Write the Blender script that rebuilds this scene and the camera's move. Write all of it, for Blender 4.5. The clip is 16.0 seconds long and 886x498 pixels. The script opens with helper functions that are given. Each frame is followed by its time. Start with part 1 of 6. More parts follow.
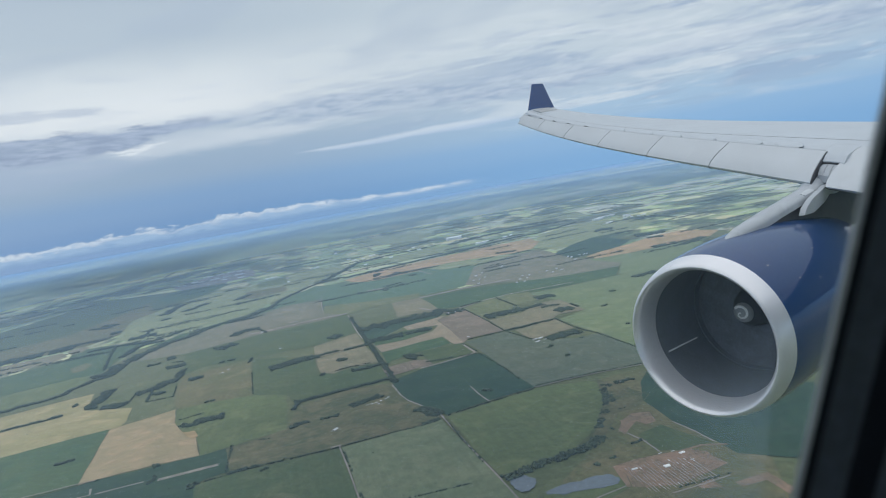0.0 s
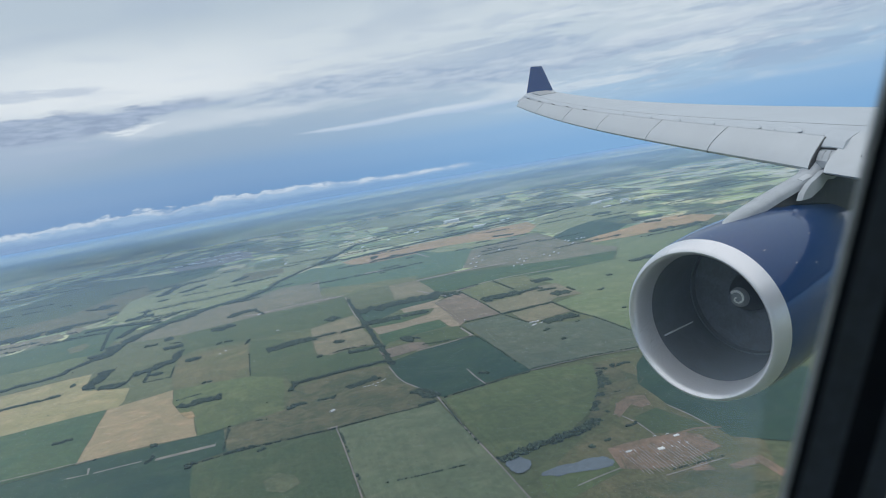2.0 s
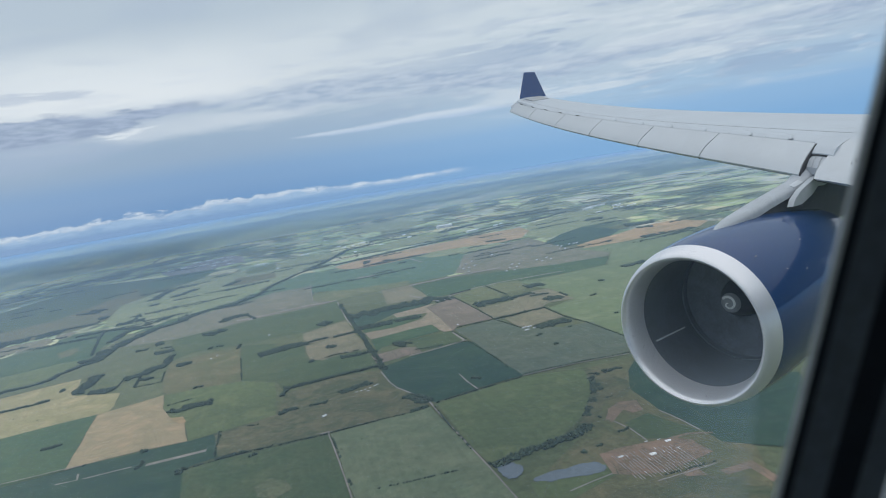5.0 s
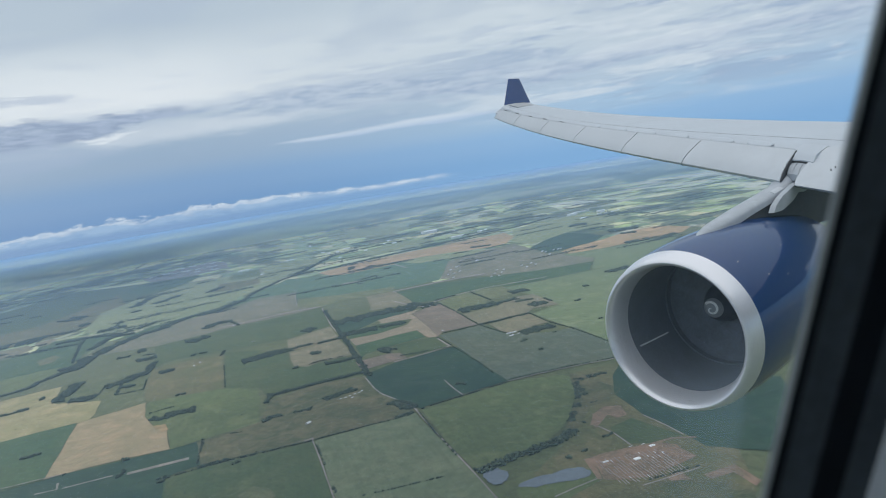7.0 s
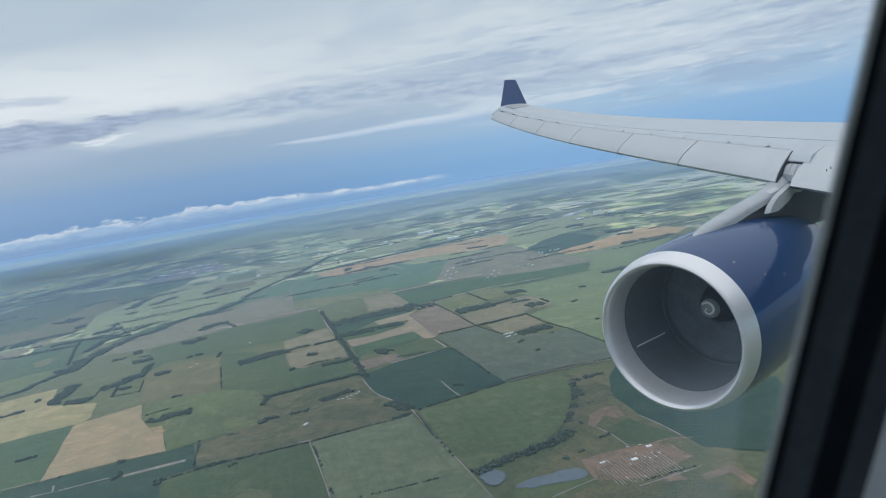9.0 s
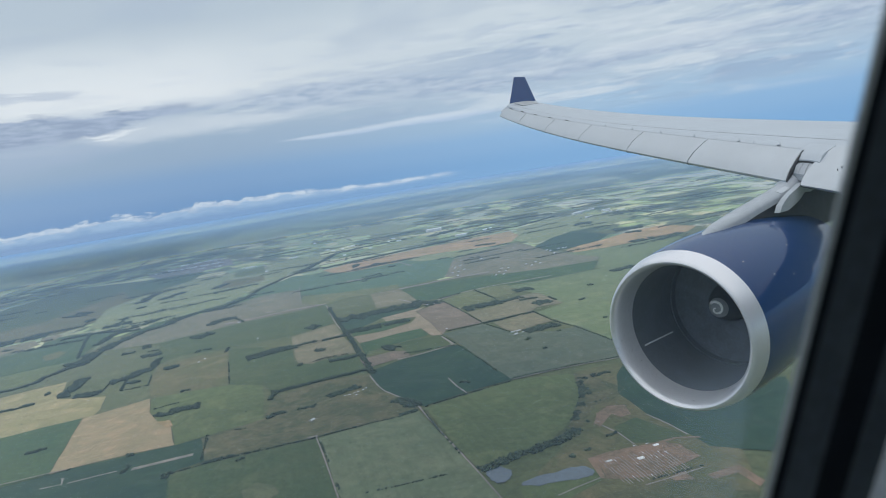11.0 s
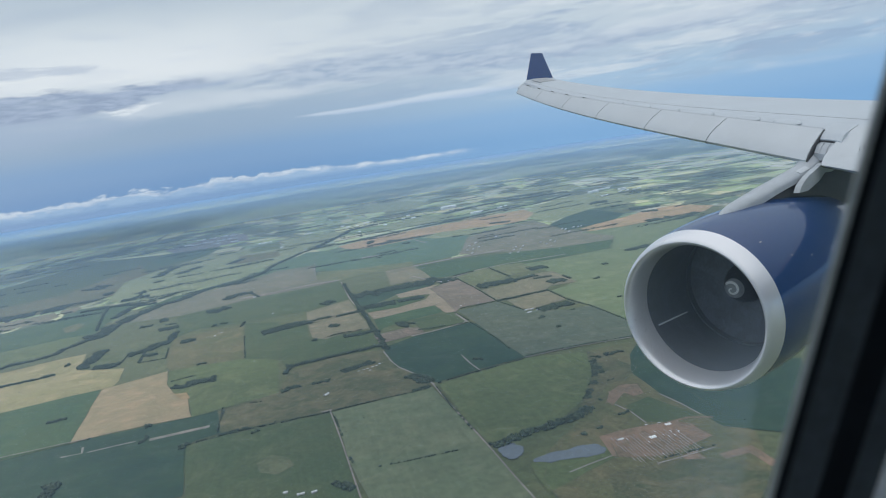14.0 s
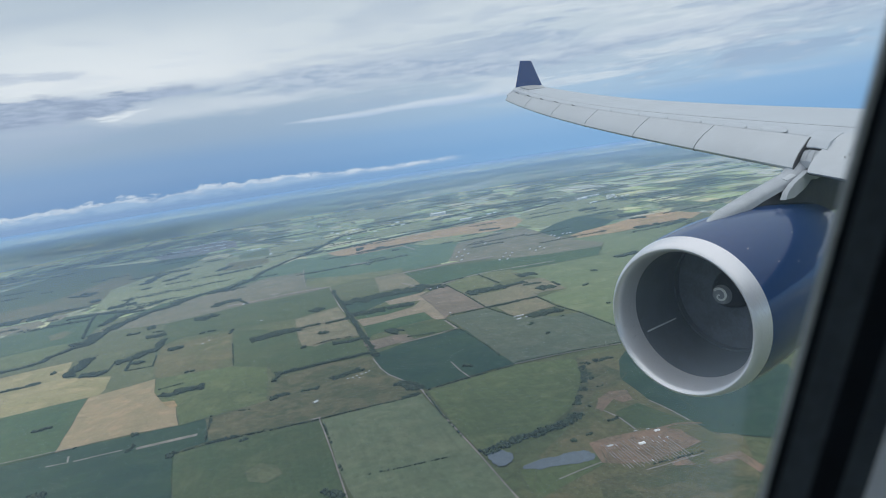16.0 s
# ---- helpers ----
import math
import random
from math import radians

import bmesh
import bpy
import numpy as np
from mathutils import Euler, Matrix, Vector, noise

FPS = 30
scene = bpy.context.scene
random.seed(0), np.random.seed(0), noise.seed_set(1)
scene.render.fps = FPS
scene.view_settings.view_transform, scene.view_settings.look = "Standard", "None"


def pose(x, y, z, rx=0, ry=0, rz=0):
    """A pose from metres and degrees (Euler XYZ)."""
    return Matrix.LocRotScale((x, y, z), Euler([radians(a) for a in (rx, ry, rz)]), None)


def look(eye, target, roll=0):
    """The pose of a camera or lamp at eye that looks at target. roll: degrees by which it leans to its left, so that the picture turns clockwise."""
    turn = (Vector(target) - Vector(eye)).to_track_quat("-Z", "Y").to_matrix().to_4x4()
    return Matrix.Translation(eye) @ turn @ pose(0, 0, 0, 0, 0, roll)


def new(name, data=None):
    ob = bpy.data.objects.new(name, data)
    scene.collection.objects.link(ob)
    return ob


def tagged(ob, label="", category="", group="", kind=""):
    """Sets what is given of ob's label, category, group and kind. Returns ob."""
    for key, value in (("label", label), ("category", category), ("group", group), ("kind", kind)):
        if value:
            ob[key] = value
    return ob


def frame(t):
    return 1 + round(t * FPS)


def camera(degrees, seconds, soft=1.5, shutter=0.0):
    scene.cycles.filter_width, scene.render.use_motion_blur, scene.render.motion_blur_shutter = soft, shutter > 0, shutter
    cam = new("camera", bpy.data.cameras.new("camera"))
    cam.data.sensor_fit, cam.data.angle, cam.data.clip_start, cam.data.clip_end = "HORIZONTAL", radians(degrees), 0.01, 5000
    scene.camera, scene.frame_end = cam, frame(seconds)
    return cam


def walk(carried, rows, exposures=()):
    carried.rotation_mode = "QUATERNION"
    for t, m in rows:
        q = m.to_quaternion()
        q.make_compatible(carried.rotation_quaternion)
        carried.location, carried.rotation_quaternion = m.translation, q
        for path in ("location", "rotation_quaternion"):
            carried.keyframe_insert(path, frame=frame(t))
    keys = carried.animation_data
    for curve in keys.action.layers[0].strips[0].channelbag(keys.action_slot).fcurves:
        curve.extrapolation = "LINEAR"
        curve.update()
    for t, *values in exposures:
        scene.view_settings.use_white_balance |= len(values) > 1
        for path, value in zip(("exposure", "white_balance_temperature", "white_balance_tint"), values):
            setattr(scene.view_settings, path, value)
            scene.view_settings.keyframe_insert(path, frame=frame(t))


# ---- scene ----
# The camera, held at a cabin window: seconds, yaw, pitch, roll, and its shift in centimetres.
cam = camera(65.0, 16.0, soft=1.0)
# a small lens focused far off, so that the window's edge close by is soft
cam.data.dof.use_dof, cam.data.dof.focus_distance, cam.data.dof.aperture_fstop = True, 40.0, 10.0
HELD = [
    (0.0, 46.19, -5.95, -10.05, 0.15, 0, 0),
    (0.5, 46.31, -6.12, -10.02, 0.16, 0, 0),
    (1.0, 46.55, -6.48, -9.96, 0.17, 0, 0),
    (1.5, 46.67, -6.99, -9.89, 0.18, 0, 0),
    (2.0, 46.22, -7.37, -9.69, 0.15, 0, 0),
    (2.5, 45.71, -7.26, -9.51, 0.12, 0, 0),
    (3.0, 45.53, -6.96, -9.53, 0.11, 0, 0),
    (3.5, 45.64, -6.91, -9.49, 0.11, 0, 0),
    (4.0, 45.70, -6.99, -9.45, 0.12, 0, 0),
    (6.5, 44.74, -6.98, -9.41, 0.05, 0, 0),
    (7.0, 44.24, -6.80, -9.31, 0.02, 0, 0),
    (7.5, 43.92, -6.82, -9.19, 0.00, 0, 0),
    (8.0, 43.88, -6.80, -9.27, -0.00, 0, 0),
    (8.5, 43.93, -6.74, -9.33, 0.00, 0, 0),
    (9.0, 43.96, -6.76, -9.38, 0.00, 0, 0),
    (9.5, 44.08, -6.87, -9.24, 0.01, 0, 0),
    (10.0, 44.39, -6.90, -9.11, 0.03, 0, 0),
    (12.5, 45.02, -7.01, -8.95, 0.07, 0, 0),
    (13.0, 45.55, -7.48, -8.89, 0.11, 0, 0),
    (13.5, 45.98, -8.09, -8.80, 0.14, 0, 0),
    (14.0, 46.12, -8.55, -8.66, 0.14, 0, 0),
    (14.5, 46.03, -8.47, -8.75, 0.14, 0, 0),
    (15.0, 45.74, -8.38, -8.68, 0.12, 0, 0),
    (15.5, 45.35, -8.24, -8.71, 0.09, 0, 0),
    (16.0, 45.17, -8.13, -8.56, 0.08, 0, 0),
]


def held(yaw, pitch, roll, dx, dy, dz):
    a, b = radians(yaw), radians(pitch)
    eye = Vector((dx, dy, dz)) / 100
    return look(eye, eye + Vector((-math.sin(a) * math.cos(b), math.cos(a) * math.cos(b), math.sin(b))), roll)


walk(cam, [(t, held(*turn)) for t, *turn in HELD])

# ---- sky and sun ----
SUN_AZ, SUN_EL = radians(98), radians(34)   # the sun stands out to the left, over the bright clouds


def node(tree, kind, **values):
    n = tree.nodes.new(kind)
    for key, value in values.items():
        if key in n.inputs:
            n.inputs[key].default_value = value
        elif key == "operation":
            n.operation = value
        elif key == "blend":
            n.blend_type = value
    return n


class Net:
    """Short forms for node trees."""

    def __init__(self, tree):
        self.t = tree

    def link(self, a, b):
        self.t.links.new(a, b)

    def put(self, socket, value):
        if isinstance(value, bpy.types.NodeSocket):
            self.link(value, socket)
        else:
            socket.default_value = value

    def math(self, op, a, b=0.0, clamp=False):
        n = self.t.nodes.new("ShaderNodeMath")
        n.operation, n.use_clamp = op, clamp
        self.put(n.inputs[0], a)
        self.put(n.inputs[1], b)
        return n.outputs[0]

    def ramp(self, value, lo, hi, a=0.0, b=1.0):
        n = self.t.nodes.new("ShaderNodeMapRange")
        n.interpolation_type = "SMOOTHSTEP"
        self.put(n.inputs["Value"], value)
        for key, v in (("From Min", lo), ("From Max", hi), ("To Min", a), ("To Max", b)):
            self.put(n.inputs[key], v)
        return n.outputs["Result"]

    def mix(self, fac, a, b, blend="MIX"):
        n = self.t.nodes.new("ShaderNodeMix")
        n.data_type, n.blend_type = "RGBA", blend
        self.put(n.inputs[0], fac)
        self.put(n.inputs[6], a)
        self.put(n.inputs[7], b)
        return n.outputs[2]

    def noise(self, vector, scale, detail=4.0, rough=0.55, warp=0.0):
        n = self.t.nodes.new("ShaderNodeTexNoise")
        if vector is not None:
            self.link(vector, n.inputs["Vector"])
        for key, v in (("Scale", scale), ("Detail", detail), ("Roughness", rough), ("Distortion", warp)):
            n.inputs[key].default_value = v
        return n.outputs["Fac"]

    def vec(self, x, y, z=0.0):
        n = self.t.nodes.new("ShaderNodeCombineXYZ")
        for i, v in enumerate((x, y, z)):
            self.put(n.inputs[i], v)
        return n.outputs[0]


def rgb(r, g, b):
    """A colour from its screen values, 0 to 255."""
    return tuple(((c / 255 + 0.055) / 1.055) ** 2.4 if c > 10 else c / 3295 for c in (r, g, b)) + (1.0,)


def build_sky():
    world = bpy.data.worlds.new("sky")
    scene.world = world
    world.use_nodes = True
    tree = world.node_tree
    tree.nodes.clear()
    k = Net(tree)
    coord = tree.nodes.new("ShaderNodeTexCoord")
    split = tree.nodes.new("ShaderNodeSeparateXYZ")
    k.link(coord.outputs["Generated"], split.inputs[0])
    x, y, z = split.outputs
    az = k.math("MULTIPLY", k.math("ARCTAN2", k.math("MULTIPLY", x, -1.0), y), 57.296)
    el = k.math("MULTIPLY", k.math("ARCSINE", z), 57.296)
    def bands(*stops):
        n = tree.nodes.new("ShaderNodeValToRGB")
        n.color_ramp.interpolation = "EASE"
        while len(n.color_ramp.elements) < len(stops):
            n.color_ramp.elements.new(0.5)
        for e, (deg, c) in zip(n.color_ramp.elements, stops):
            e.position, e.color = (deg + 4) / 24, rgb(*c)
        k.link(k.math("DIVIDE", k.math("ADD", el, 4.0), 24.0, True), n.inputs[0])
        return n.outputs[0]

    # clear air, and the veil of cloud that covers most of it, out to the side and towards the tail
    air = tree.nodes.new("ShaderNodeTexSky")
    air.sky_type, air.sun_disc = "NISHITA", False
    air.sun_elevation, air.sun_rotation = SUN_EL, -SUN_AZ
    clear = k.mix(1.0, air.outputs[0], (0.09, 0.09, 0.09, 1), "MULTIPLY")
    side = bands((-4, (130, 164, 202)), (-1.4, (119, 156, 199)), (-0.5, (103, 147, 194)), (1.5, (115, 154, 197)), (4, (142, 166, 193)), (6.2, (160, 179, 198)), (8.3, (212, 219, 224)), (10.5, (206, 215, 221)), (14, (180, 194, 206)), (20, (166, 182, 198)))
    rear = bands((-4, (122, 168, 212)), (-1, (126, 171, 215)), (1.2, (138, 178, 217)), (2.8, (160, 189, 216)), (5, (176, 194, 212)), (8, (192, 205, 216)), (11, (200, 211, 219)), (15, (196, 208, 216)), (20, (182, 197, 208)))
    veil = k.mix(k.ramp(az, 30, 66), rear, side)
    sky = k.mix(0.94, clear, veil)
    # a smooth grey overcast out to the side, broken into long soft streaks towards the tail
    flow = k.vec(k.math("MULTIPLY", az, 0.045), k.math("SUBTRACT", k.math("MULTIPLY", el, 0.42), k.math("MULTIPLY", az, 0.012)))
    streak = k.noise(flow, 1.3, 9, 0.62, 0.25)
    tufts = k.noise(k.vec(k.math("MULTIPLY", az, 0.17), k.math("SUBTRACT", k.math("MULTIPLY", el, 1.05), k.math("MULTIPLY", az, 0.02))), 1.0, 9, 0.64, 0.3)
    broad = k.noise(k.vec(k.math("MULTIPLY", az, 0.075), k.math("MULTIPLY", el, 0.19)), 1.0, 3, 0.5, 0.3)
    curl = k.noise(k.vec(k.math("MULTIPLY", az, 0.42), k.math("SUBTRACT", k.math("MULTIPLY", el, 1.9), k.math("MULTIPLY", az, 0.03))), 1.0, 10, 0.66, 0.12)
    wob = k.math("ADD", k.math("SUBTRACT", tufts, 0.5), k.math("MULTIPLY", k.math("SUBTRACT", curl, 0.5), 0.55))

    def slab(mid, half, soft, ragged=1.0):
        """How far inside a flat cloud of that middle height and half thickness, both in degrees."""
        lift = k.math("ADD", k.math("SUBTRACT", el, mid), k.math("MULTIPLY", wob, ragged))
        return k.math("MULTIPLY", k.ramp(k.math("SUBTRACT", k.math("ABSOLUTE", lift), half), soft, -soft), k.ramp(half, 0.0, 0.1))

    sky = k.mix(k.math("MULTIPLY", k.ramp(el, 8.5, 10.5), k.ramp(broad, 0.48, 0.64, 0.0, 0.55)), sky, rgb(172, 187, 204))
    rear_side = k.ramp(az, 46, 34)
    belt = k.math("MULTIPLY", k.ramp(k.math("SUBTRACT", el, k.ramp(az, 32, 58, 0.0, 2.6)), 1.0, 4.0), k.ramp(el, 8.5, 13.0, 1.0, 0.1))
    mottle = k.math("MULTIPLY", belt, k.math("ADD", 0.45, k.math("MULTIPLY", rear_side, 0.55)))
    sky = k.mix(k.math("MULTIPLY", mottle, k.ramp(streak, 0.50, 0.60, 0.0, 0.7)), sky, rgb(208, 217, 225))
    sky = k.mix(k.math("MULTIPLY", mottle, k.ramp(streak, 0.46, 0.38, 0.0, 0.6)), sky, rgb(146, 167, 195))
    sky = k.mix(k.math("MULTIPLY", mottle, k.ramp(tufts, 0.50, 0.62, 0.0, 0.5)), sky, rgb(156, 175, 200))
    sky = k.mix(k.math("MULTIPLY", mottle, k.ramp(curl, 0.52, 0.66, 0.0, 0.35)), sky, rgb(214, 222, 229))
    # brightest gap low in the overcast
    glow = k.math("MULTIPLY", k.math("MULTIPLY", k.ramp(el, 6.8, 8.2), k.ramp(el, 12.5, 9.0)), k.ramp(az, 52, 66))
    sky = k.mix(k.math("MULTIPLY", glow, 0.48), sky, rgb(229, 234, 238))
    pale = slab(5.9, k.math("MULTIPLY", k.math("MULTIPLY", k.ramp(az, 48, 62), k.ramp(az, 73, 67)), 0.65), 0.5, 1.6)
    sky = k.mix(k.math("MULTIPLY", pale, 0.55), sky, rgb(210, 218, 226))
    # a long grey bank, and flat dark clouds out to the side
    bank = slab(k.ramp(az, 34, 68, 6.1, 7.5), k.math("MULTIPLY", k.ramp(az, 70, 50), k.ramp(az, 28, 46, 0.5, 1.05)), 0.3, 2.6)
    sky = k.mix(k.math("MULTIPLY", bank, k.ramp(streak, 0.62, 0.42, 0.3, 0.85)), sky, k.mix(k.ramp(curl, 0.40, 0.60), rgb(184, 197, 213), rgb(156, 174, 198)))
    under = slab(5.0, k.math("MULTIPLY", k.ramp(az, 66, 74), 1.1), 0.6, 2.0)
    sky = k.mix(k.math("MULTIPLY", under, 0.55), sky, rgb(165, 181, 203))
    flat = slab(k.ramp(az, 61, 75, 7.25, 6.55), k.math("MULTIPLY", k.ramp(az, 60.5, 72), 0.95), 0.2, 1.9)
    sky = k.mix(k.math("MULTIPLY", flat, k.ramp(tufts, 0.36, 0.48, 0.8, 1.0)), sky, k.mix(k.ramp(curl, 0.40, 0.62), rgb(147, 163, 187), rgb(166, 181, 203)))
    scrap = slab(9.0, k.math("MULTIPLY", k.ramp(az, 68.8, 71.5), 0.28), 0.2, 1.6)
    sky = k.mix(k.math("MULTIPLY", scrap, 0.6), sky, rgb(172, 186, 205))
    gleam = slab(k.ramp(az, 64, 72, 6.15, 5.75), k.math("MULTIPLY", k.math("MULTIPLY", k.ramp(az, 64.5, 67), k.ramp(az, 71, 69)), 0.09), 0.10, 1.8)
    sky = k.mix(k.math("MULTIPLY", gleam, 0.7), sky, rgb(226, 232, 237))
    # a lens-shaped strip of cloud
    lens = slab(k.math("ADD", 3.72, k.math("MULTIPLY", k.ramp(az, 44, 39), -0.12)), k.math("MULTIPLY", k.math("MULTIPLY", k.ramp(az, 58.2, 49), k.ramp(az, 36.5, 43)), 0.27), 0.13, 0.7)
    sky = k.mix(k.math("MULTIPLY", lens, 0.8), sky, k.mix(k.ramp(el, 3.4, 3.9), rgb(172, 193, 218), rgb(201, 213, 226)))
    # a row of small cumulus along the horizon, its foot lost in haze
    puff = k.noise(k.vec(k.math("MULTIPLY", az, 0.55), k.math("MULTIPLY", el, 1.1)), 1.0, 9, 0.62, 0.2)
    bulk = k.noise(k.vec(k.math("MULTIPLY", az, 0.16), 0.0), 1.0, 2, 0.5)
    tall = k.math("MULTIPLY", k.ramp(az, 46, 65, 0.2, 1.0), k.ramp(az, 62, 78, 1.0, 0.75))
    top = k.math("MULTIPLY", k.math("ADD", k.math("MULTIPLY", k.math("SUBTRACT", puff, 0.36), 2.0), k.ramp(bulk, 0.3, 0.7, 0.36, 0.6)), tall)
    over = k.math("SUBTRACT", k.math("ADD", el, 0.85), top)
    row = k.math("MULTIPLY", k.math("MULTIPLY", k.ramp(over, 0.12, -0.16), k.ramp(el, -1.3, -0.75)), k.math("MULTIPLY", k.ramp(az, 39.5, 47), k.ramp(k.math("ADD", bulk, k.ramp(az, 42, 52, 0.0, 0.3)), 0.40, 0.54)))
    sky = k.mix(k.math("MULTIPLY", row, k.ramp(puff, 0.36, 0.56, 0.35, 0.85)), sky, k.mix(k.ramp(k.math("SUBTRACT", over, k.math("MULTIPLY", k.math("SUBTRACT", curl, 0.5), 1.2)), -0.5, -0.1), rgb(158, 185, 213), rgb(208, 219, 229)))
    # brighter cloud overhead, out of sight
    sky = k.mix(k.ramp(el, 19, 50), sky, (0.95, 0.98, 1.0, 1))
    out = tree.nodes.new("ShaderNodeOutputWorld")
    back = tree.nodes.new("ShaderNodeBackground")
    k.link(sky, back.inputs["Color"])
    back.inputs["Strength"].default_value = 1.06
    k.link(back.outputs[0], out.inputs[0])


build_sky()
sun = new("sun", bpy.data.lights.new("sun", "SUN"))
sun.data.energy, sun.data.angle, sun.data.color = 4.3, radians(7), (1.0, 0.93, 0.80)
sun.matrix_world = look((0, 0, 60), (60 * math.sin(SUN_AZ) * math.cos(SUN_EL), -60 * math.cos(SUN_AZ) * math.cos(SUN_EL), 60 - 60 * math.sin(SUN_EL)))

# ---- materials ----
def material(name, base, rough=0.6, metal=0.0, vary=0.25, scale=1.0, fine=8.0, bump=0.0, second=None, coat=0.0, island=0.0, spec=0.5, coat_rough=0.18):
    """A surface with two sizes of variation: base to second (or a darker base) over patches of about scale metres, and grain."""
    m = bpy.data.materials.new(name)
    m.use_nodes = True
    k = Net(m.node_tree)
    bsdf = m.node_tree.nodes["Principled BSDF"]
    geo = m.node_tree.nodes.new("ShaderNodeNewGeometry")
    pos = geo.outputs["Position"]
    second = second or tuple(c * (1 - vary) for c in base)
    large = k.noise(pos, 1.0 / scale, 4, 0.6, 0.4)
    small = k.noise(pos, fine / scale, 5, 0.65)
    colour = k.mix(k.ramp(large, 0.35, 0.65), (*base, 1), (*second, 1))
    grain = k.math("ADD", k.math("MULTIPLY", k.ramp(small, 0.36, 0.64), vary), 1.0 - vary * 0.5)
    if island:
        grain = k.math("MULTIPLY", grain, k.math("ADD", k.math("MULTIPLY", geo.outputs["Random Per Island"], island), 1 - island / 2))
    colour = k.mix(1.0, colour, k.vec(grain, grain, grain), "MULTIPLY")
    k.link(colour, bsdf.inputs["Base Color"])
    k.put(bsdf.inputs["Roughness"], k.math("ADD", k.math("MULTIPLY", small, 0.16), rough - 0.08))
    bsdf.inputs["Metallic"].default_value = metal
    bsdf.inputs["Coat Weight"].default_value = coat
    bsdf.inputs["Coat Roughness"].default_value = coat_rough
    bsdf.inputs["Specular IOR Level"].default_value = spec
    if bump:
        b = m.node_tree.nodes.new("ShaderNodeBump")
        b.inputs["Strength"].default_value, b.inputs["Distance"].default_value = 0.5, bump
        k.link(small, b.inputs["Height"])
        k.link(b.outputs[0], bsdf.inputs["Normal"])
    return m


def land(name, base, second, scale=30.0, fine=10.0, vary=0.3, rough=0.95):
    """Soil, grass and crops: matt, blotched and streaked along the boundaries."""
    base, second = ((r * 0.99, g, b * 1.03) for r, g, b in (base, second))
    m = material(name, base, rough, 0, vary, scale, fine, 0.0, second, island=0.28, spec=0.15)
    k = Net(m.node_tree)
    bsdf = m.node_tree.nodes["Principled BSDF"]
    old = bsdf.inputs["Base Color"].links[0].from_socket
    geo = m.node_tree.nodes.new("ShaderNodeNewGeometry")
    lie = m.node_tree.nodes.new("ShaderNodeMapping")
    lie.vector_type, lie.inputs["Rotation"].default_value = "TEXTURE", (0, 0, radians(59))
    lie.inputs["Scale"].default_value = (34, 16, 20)
    k.link(geo.outputs["Position"], lie.inputs[0])
    streak = k.noise(lie.outputs[0], 1.0, 6, 0.65, 0.5)
    drift = k.noise(geo.outputs["Position"], 0.06, 5, 0.6, 1.0)
    pale = tuple(min(1.0, c * 1.7 + 0.02) for c in base[:1]) + tuple(min(1.0, c * 1.45 + 0.01) for c in base[1:])
    k.link(k.mix(k.math("MULTIPLY", k.ramp(drift, 0.46, 0.66), k.ramp(streak, 0.36, 0.64, 0.12, 0.42)), k.mix(k.ramp(streak, 0.5, 0.3, 0.0, 0.2), old, tuple(c * 0.6 for c in base) + (1,)), (*pale, 1)), bsdf.inputs["Base Color"])
    now = bsdf.inputs["Base Color"].links[0].from_socket
    comb = m.node_tree.nodes.new("ShaderNodeMapping")
    comb.vector_type, comb.inputs["Rotation"].default_value = "TEXTURE", (0, 0, radians(59 if len(name) % 2 else -31))
    comb.inputs["Scale"].default_value = (28, 1.4, 20)
    k.link(geo.outputs["Position"], comb.inputs[0])
    worked = k.ramp(k.noise(comb.outputs[0], 1.0, 4, 0.7, 0.2), 0.36, 0.64, 0.94, 1.06)
    now = k.mix(1.0, now, k.vec(worked, worked, worked), "MULTIPLY")
    speck = k.noise(geo.outputs["Position"], 0.55, 3, 0.7)
    k.link(k.mix(k.ramp(speck, 0.62, 0.69, 0.0, 0.5), now, (0.030, 0.045, 0.026, 1)), bsdf.inputs["Base Color"])
    return m


M_WING = material("wing_paint", (0.525, 0.575, 0.635), 0.42, 0, 0.06, 2.5, 6, 0.006)
M_SLAT = material("slat_paint", (0.55, 0.59, 0.635), 0.38, 0, 0.06, 1.8, 9, 0.002)
M_SEAM = material("sealant_dark", (0.05, 0.055, 0.06), 0.7, 0, 0.2, 0.3, 6)
M_JOINT = material("panel_joint_grey", (0.42, 0.44, 0.48), 0.6, 0, 0.2, 0.5, 6)
# darker than the wing paint: the slot's shade is in this colour
M_SLOT_SHADE = material("slot_shade_grey", (0.35, 0.39, 0.44), 0.5, 0, 0.14, 0.6, 5)
# dark grey for the pylon side and slat end; their shade is painted in
M_SHADED = material("shade_dark_grey", (0.05, 0.054, 0.062), 0.6, 0, 0.3, 0.8, 6)
M_PYLON = material("pylon_grey_paint", (0.45, 0.49, 0.54), 0.45, 0, 0.1, 0.8, 6, 0.004)
M_UNDER = material("wing_grey_underside", (0.42, 0.44, 0.46), 0.5, 0, 0.1, 2.0, 8)
M_BLUE = material("navy_gloss_paint", (0.005, 0.045, 0.17), 0.35, 0.0, 0.03, 1.5, 10, 0, coat=0.75, spec=0.05, coat_rough=0.07)
M_LIP = material("brushed_aluminium_lip", (0.82, 0.83, 0.88), 0.30, 0.45, 0.05, 0.8, 14, 0.0)
M_LINER = material("inlet_acoustic_liner", (0.165, 0.195, 0.235), 0.65, 0.1, 0.12, 0.6, 12)
M_FAN = material("titanium_fan_blade", (0.165, 0.19, 0.23), 0.75, 0.05, 0.2, 0.4, 9)
M_SPIN = material("spinner_grey", (0.075, 0.09, 0.11), 0.6, 0.1, 0.15, 0.3, 9)
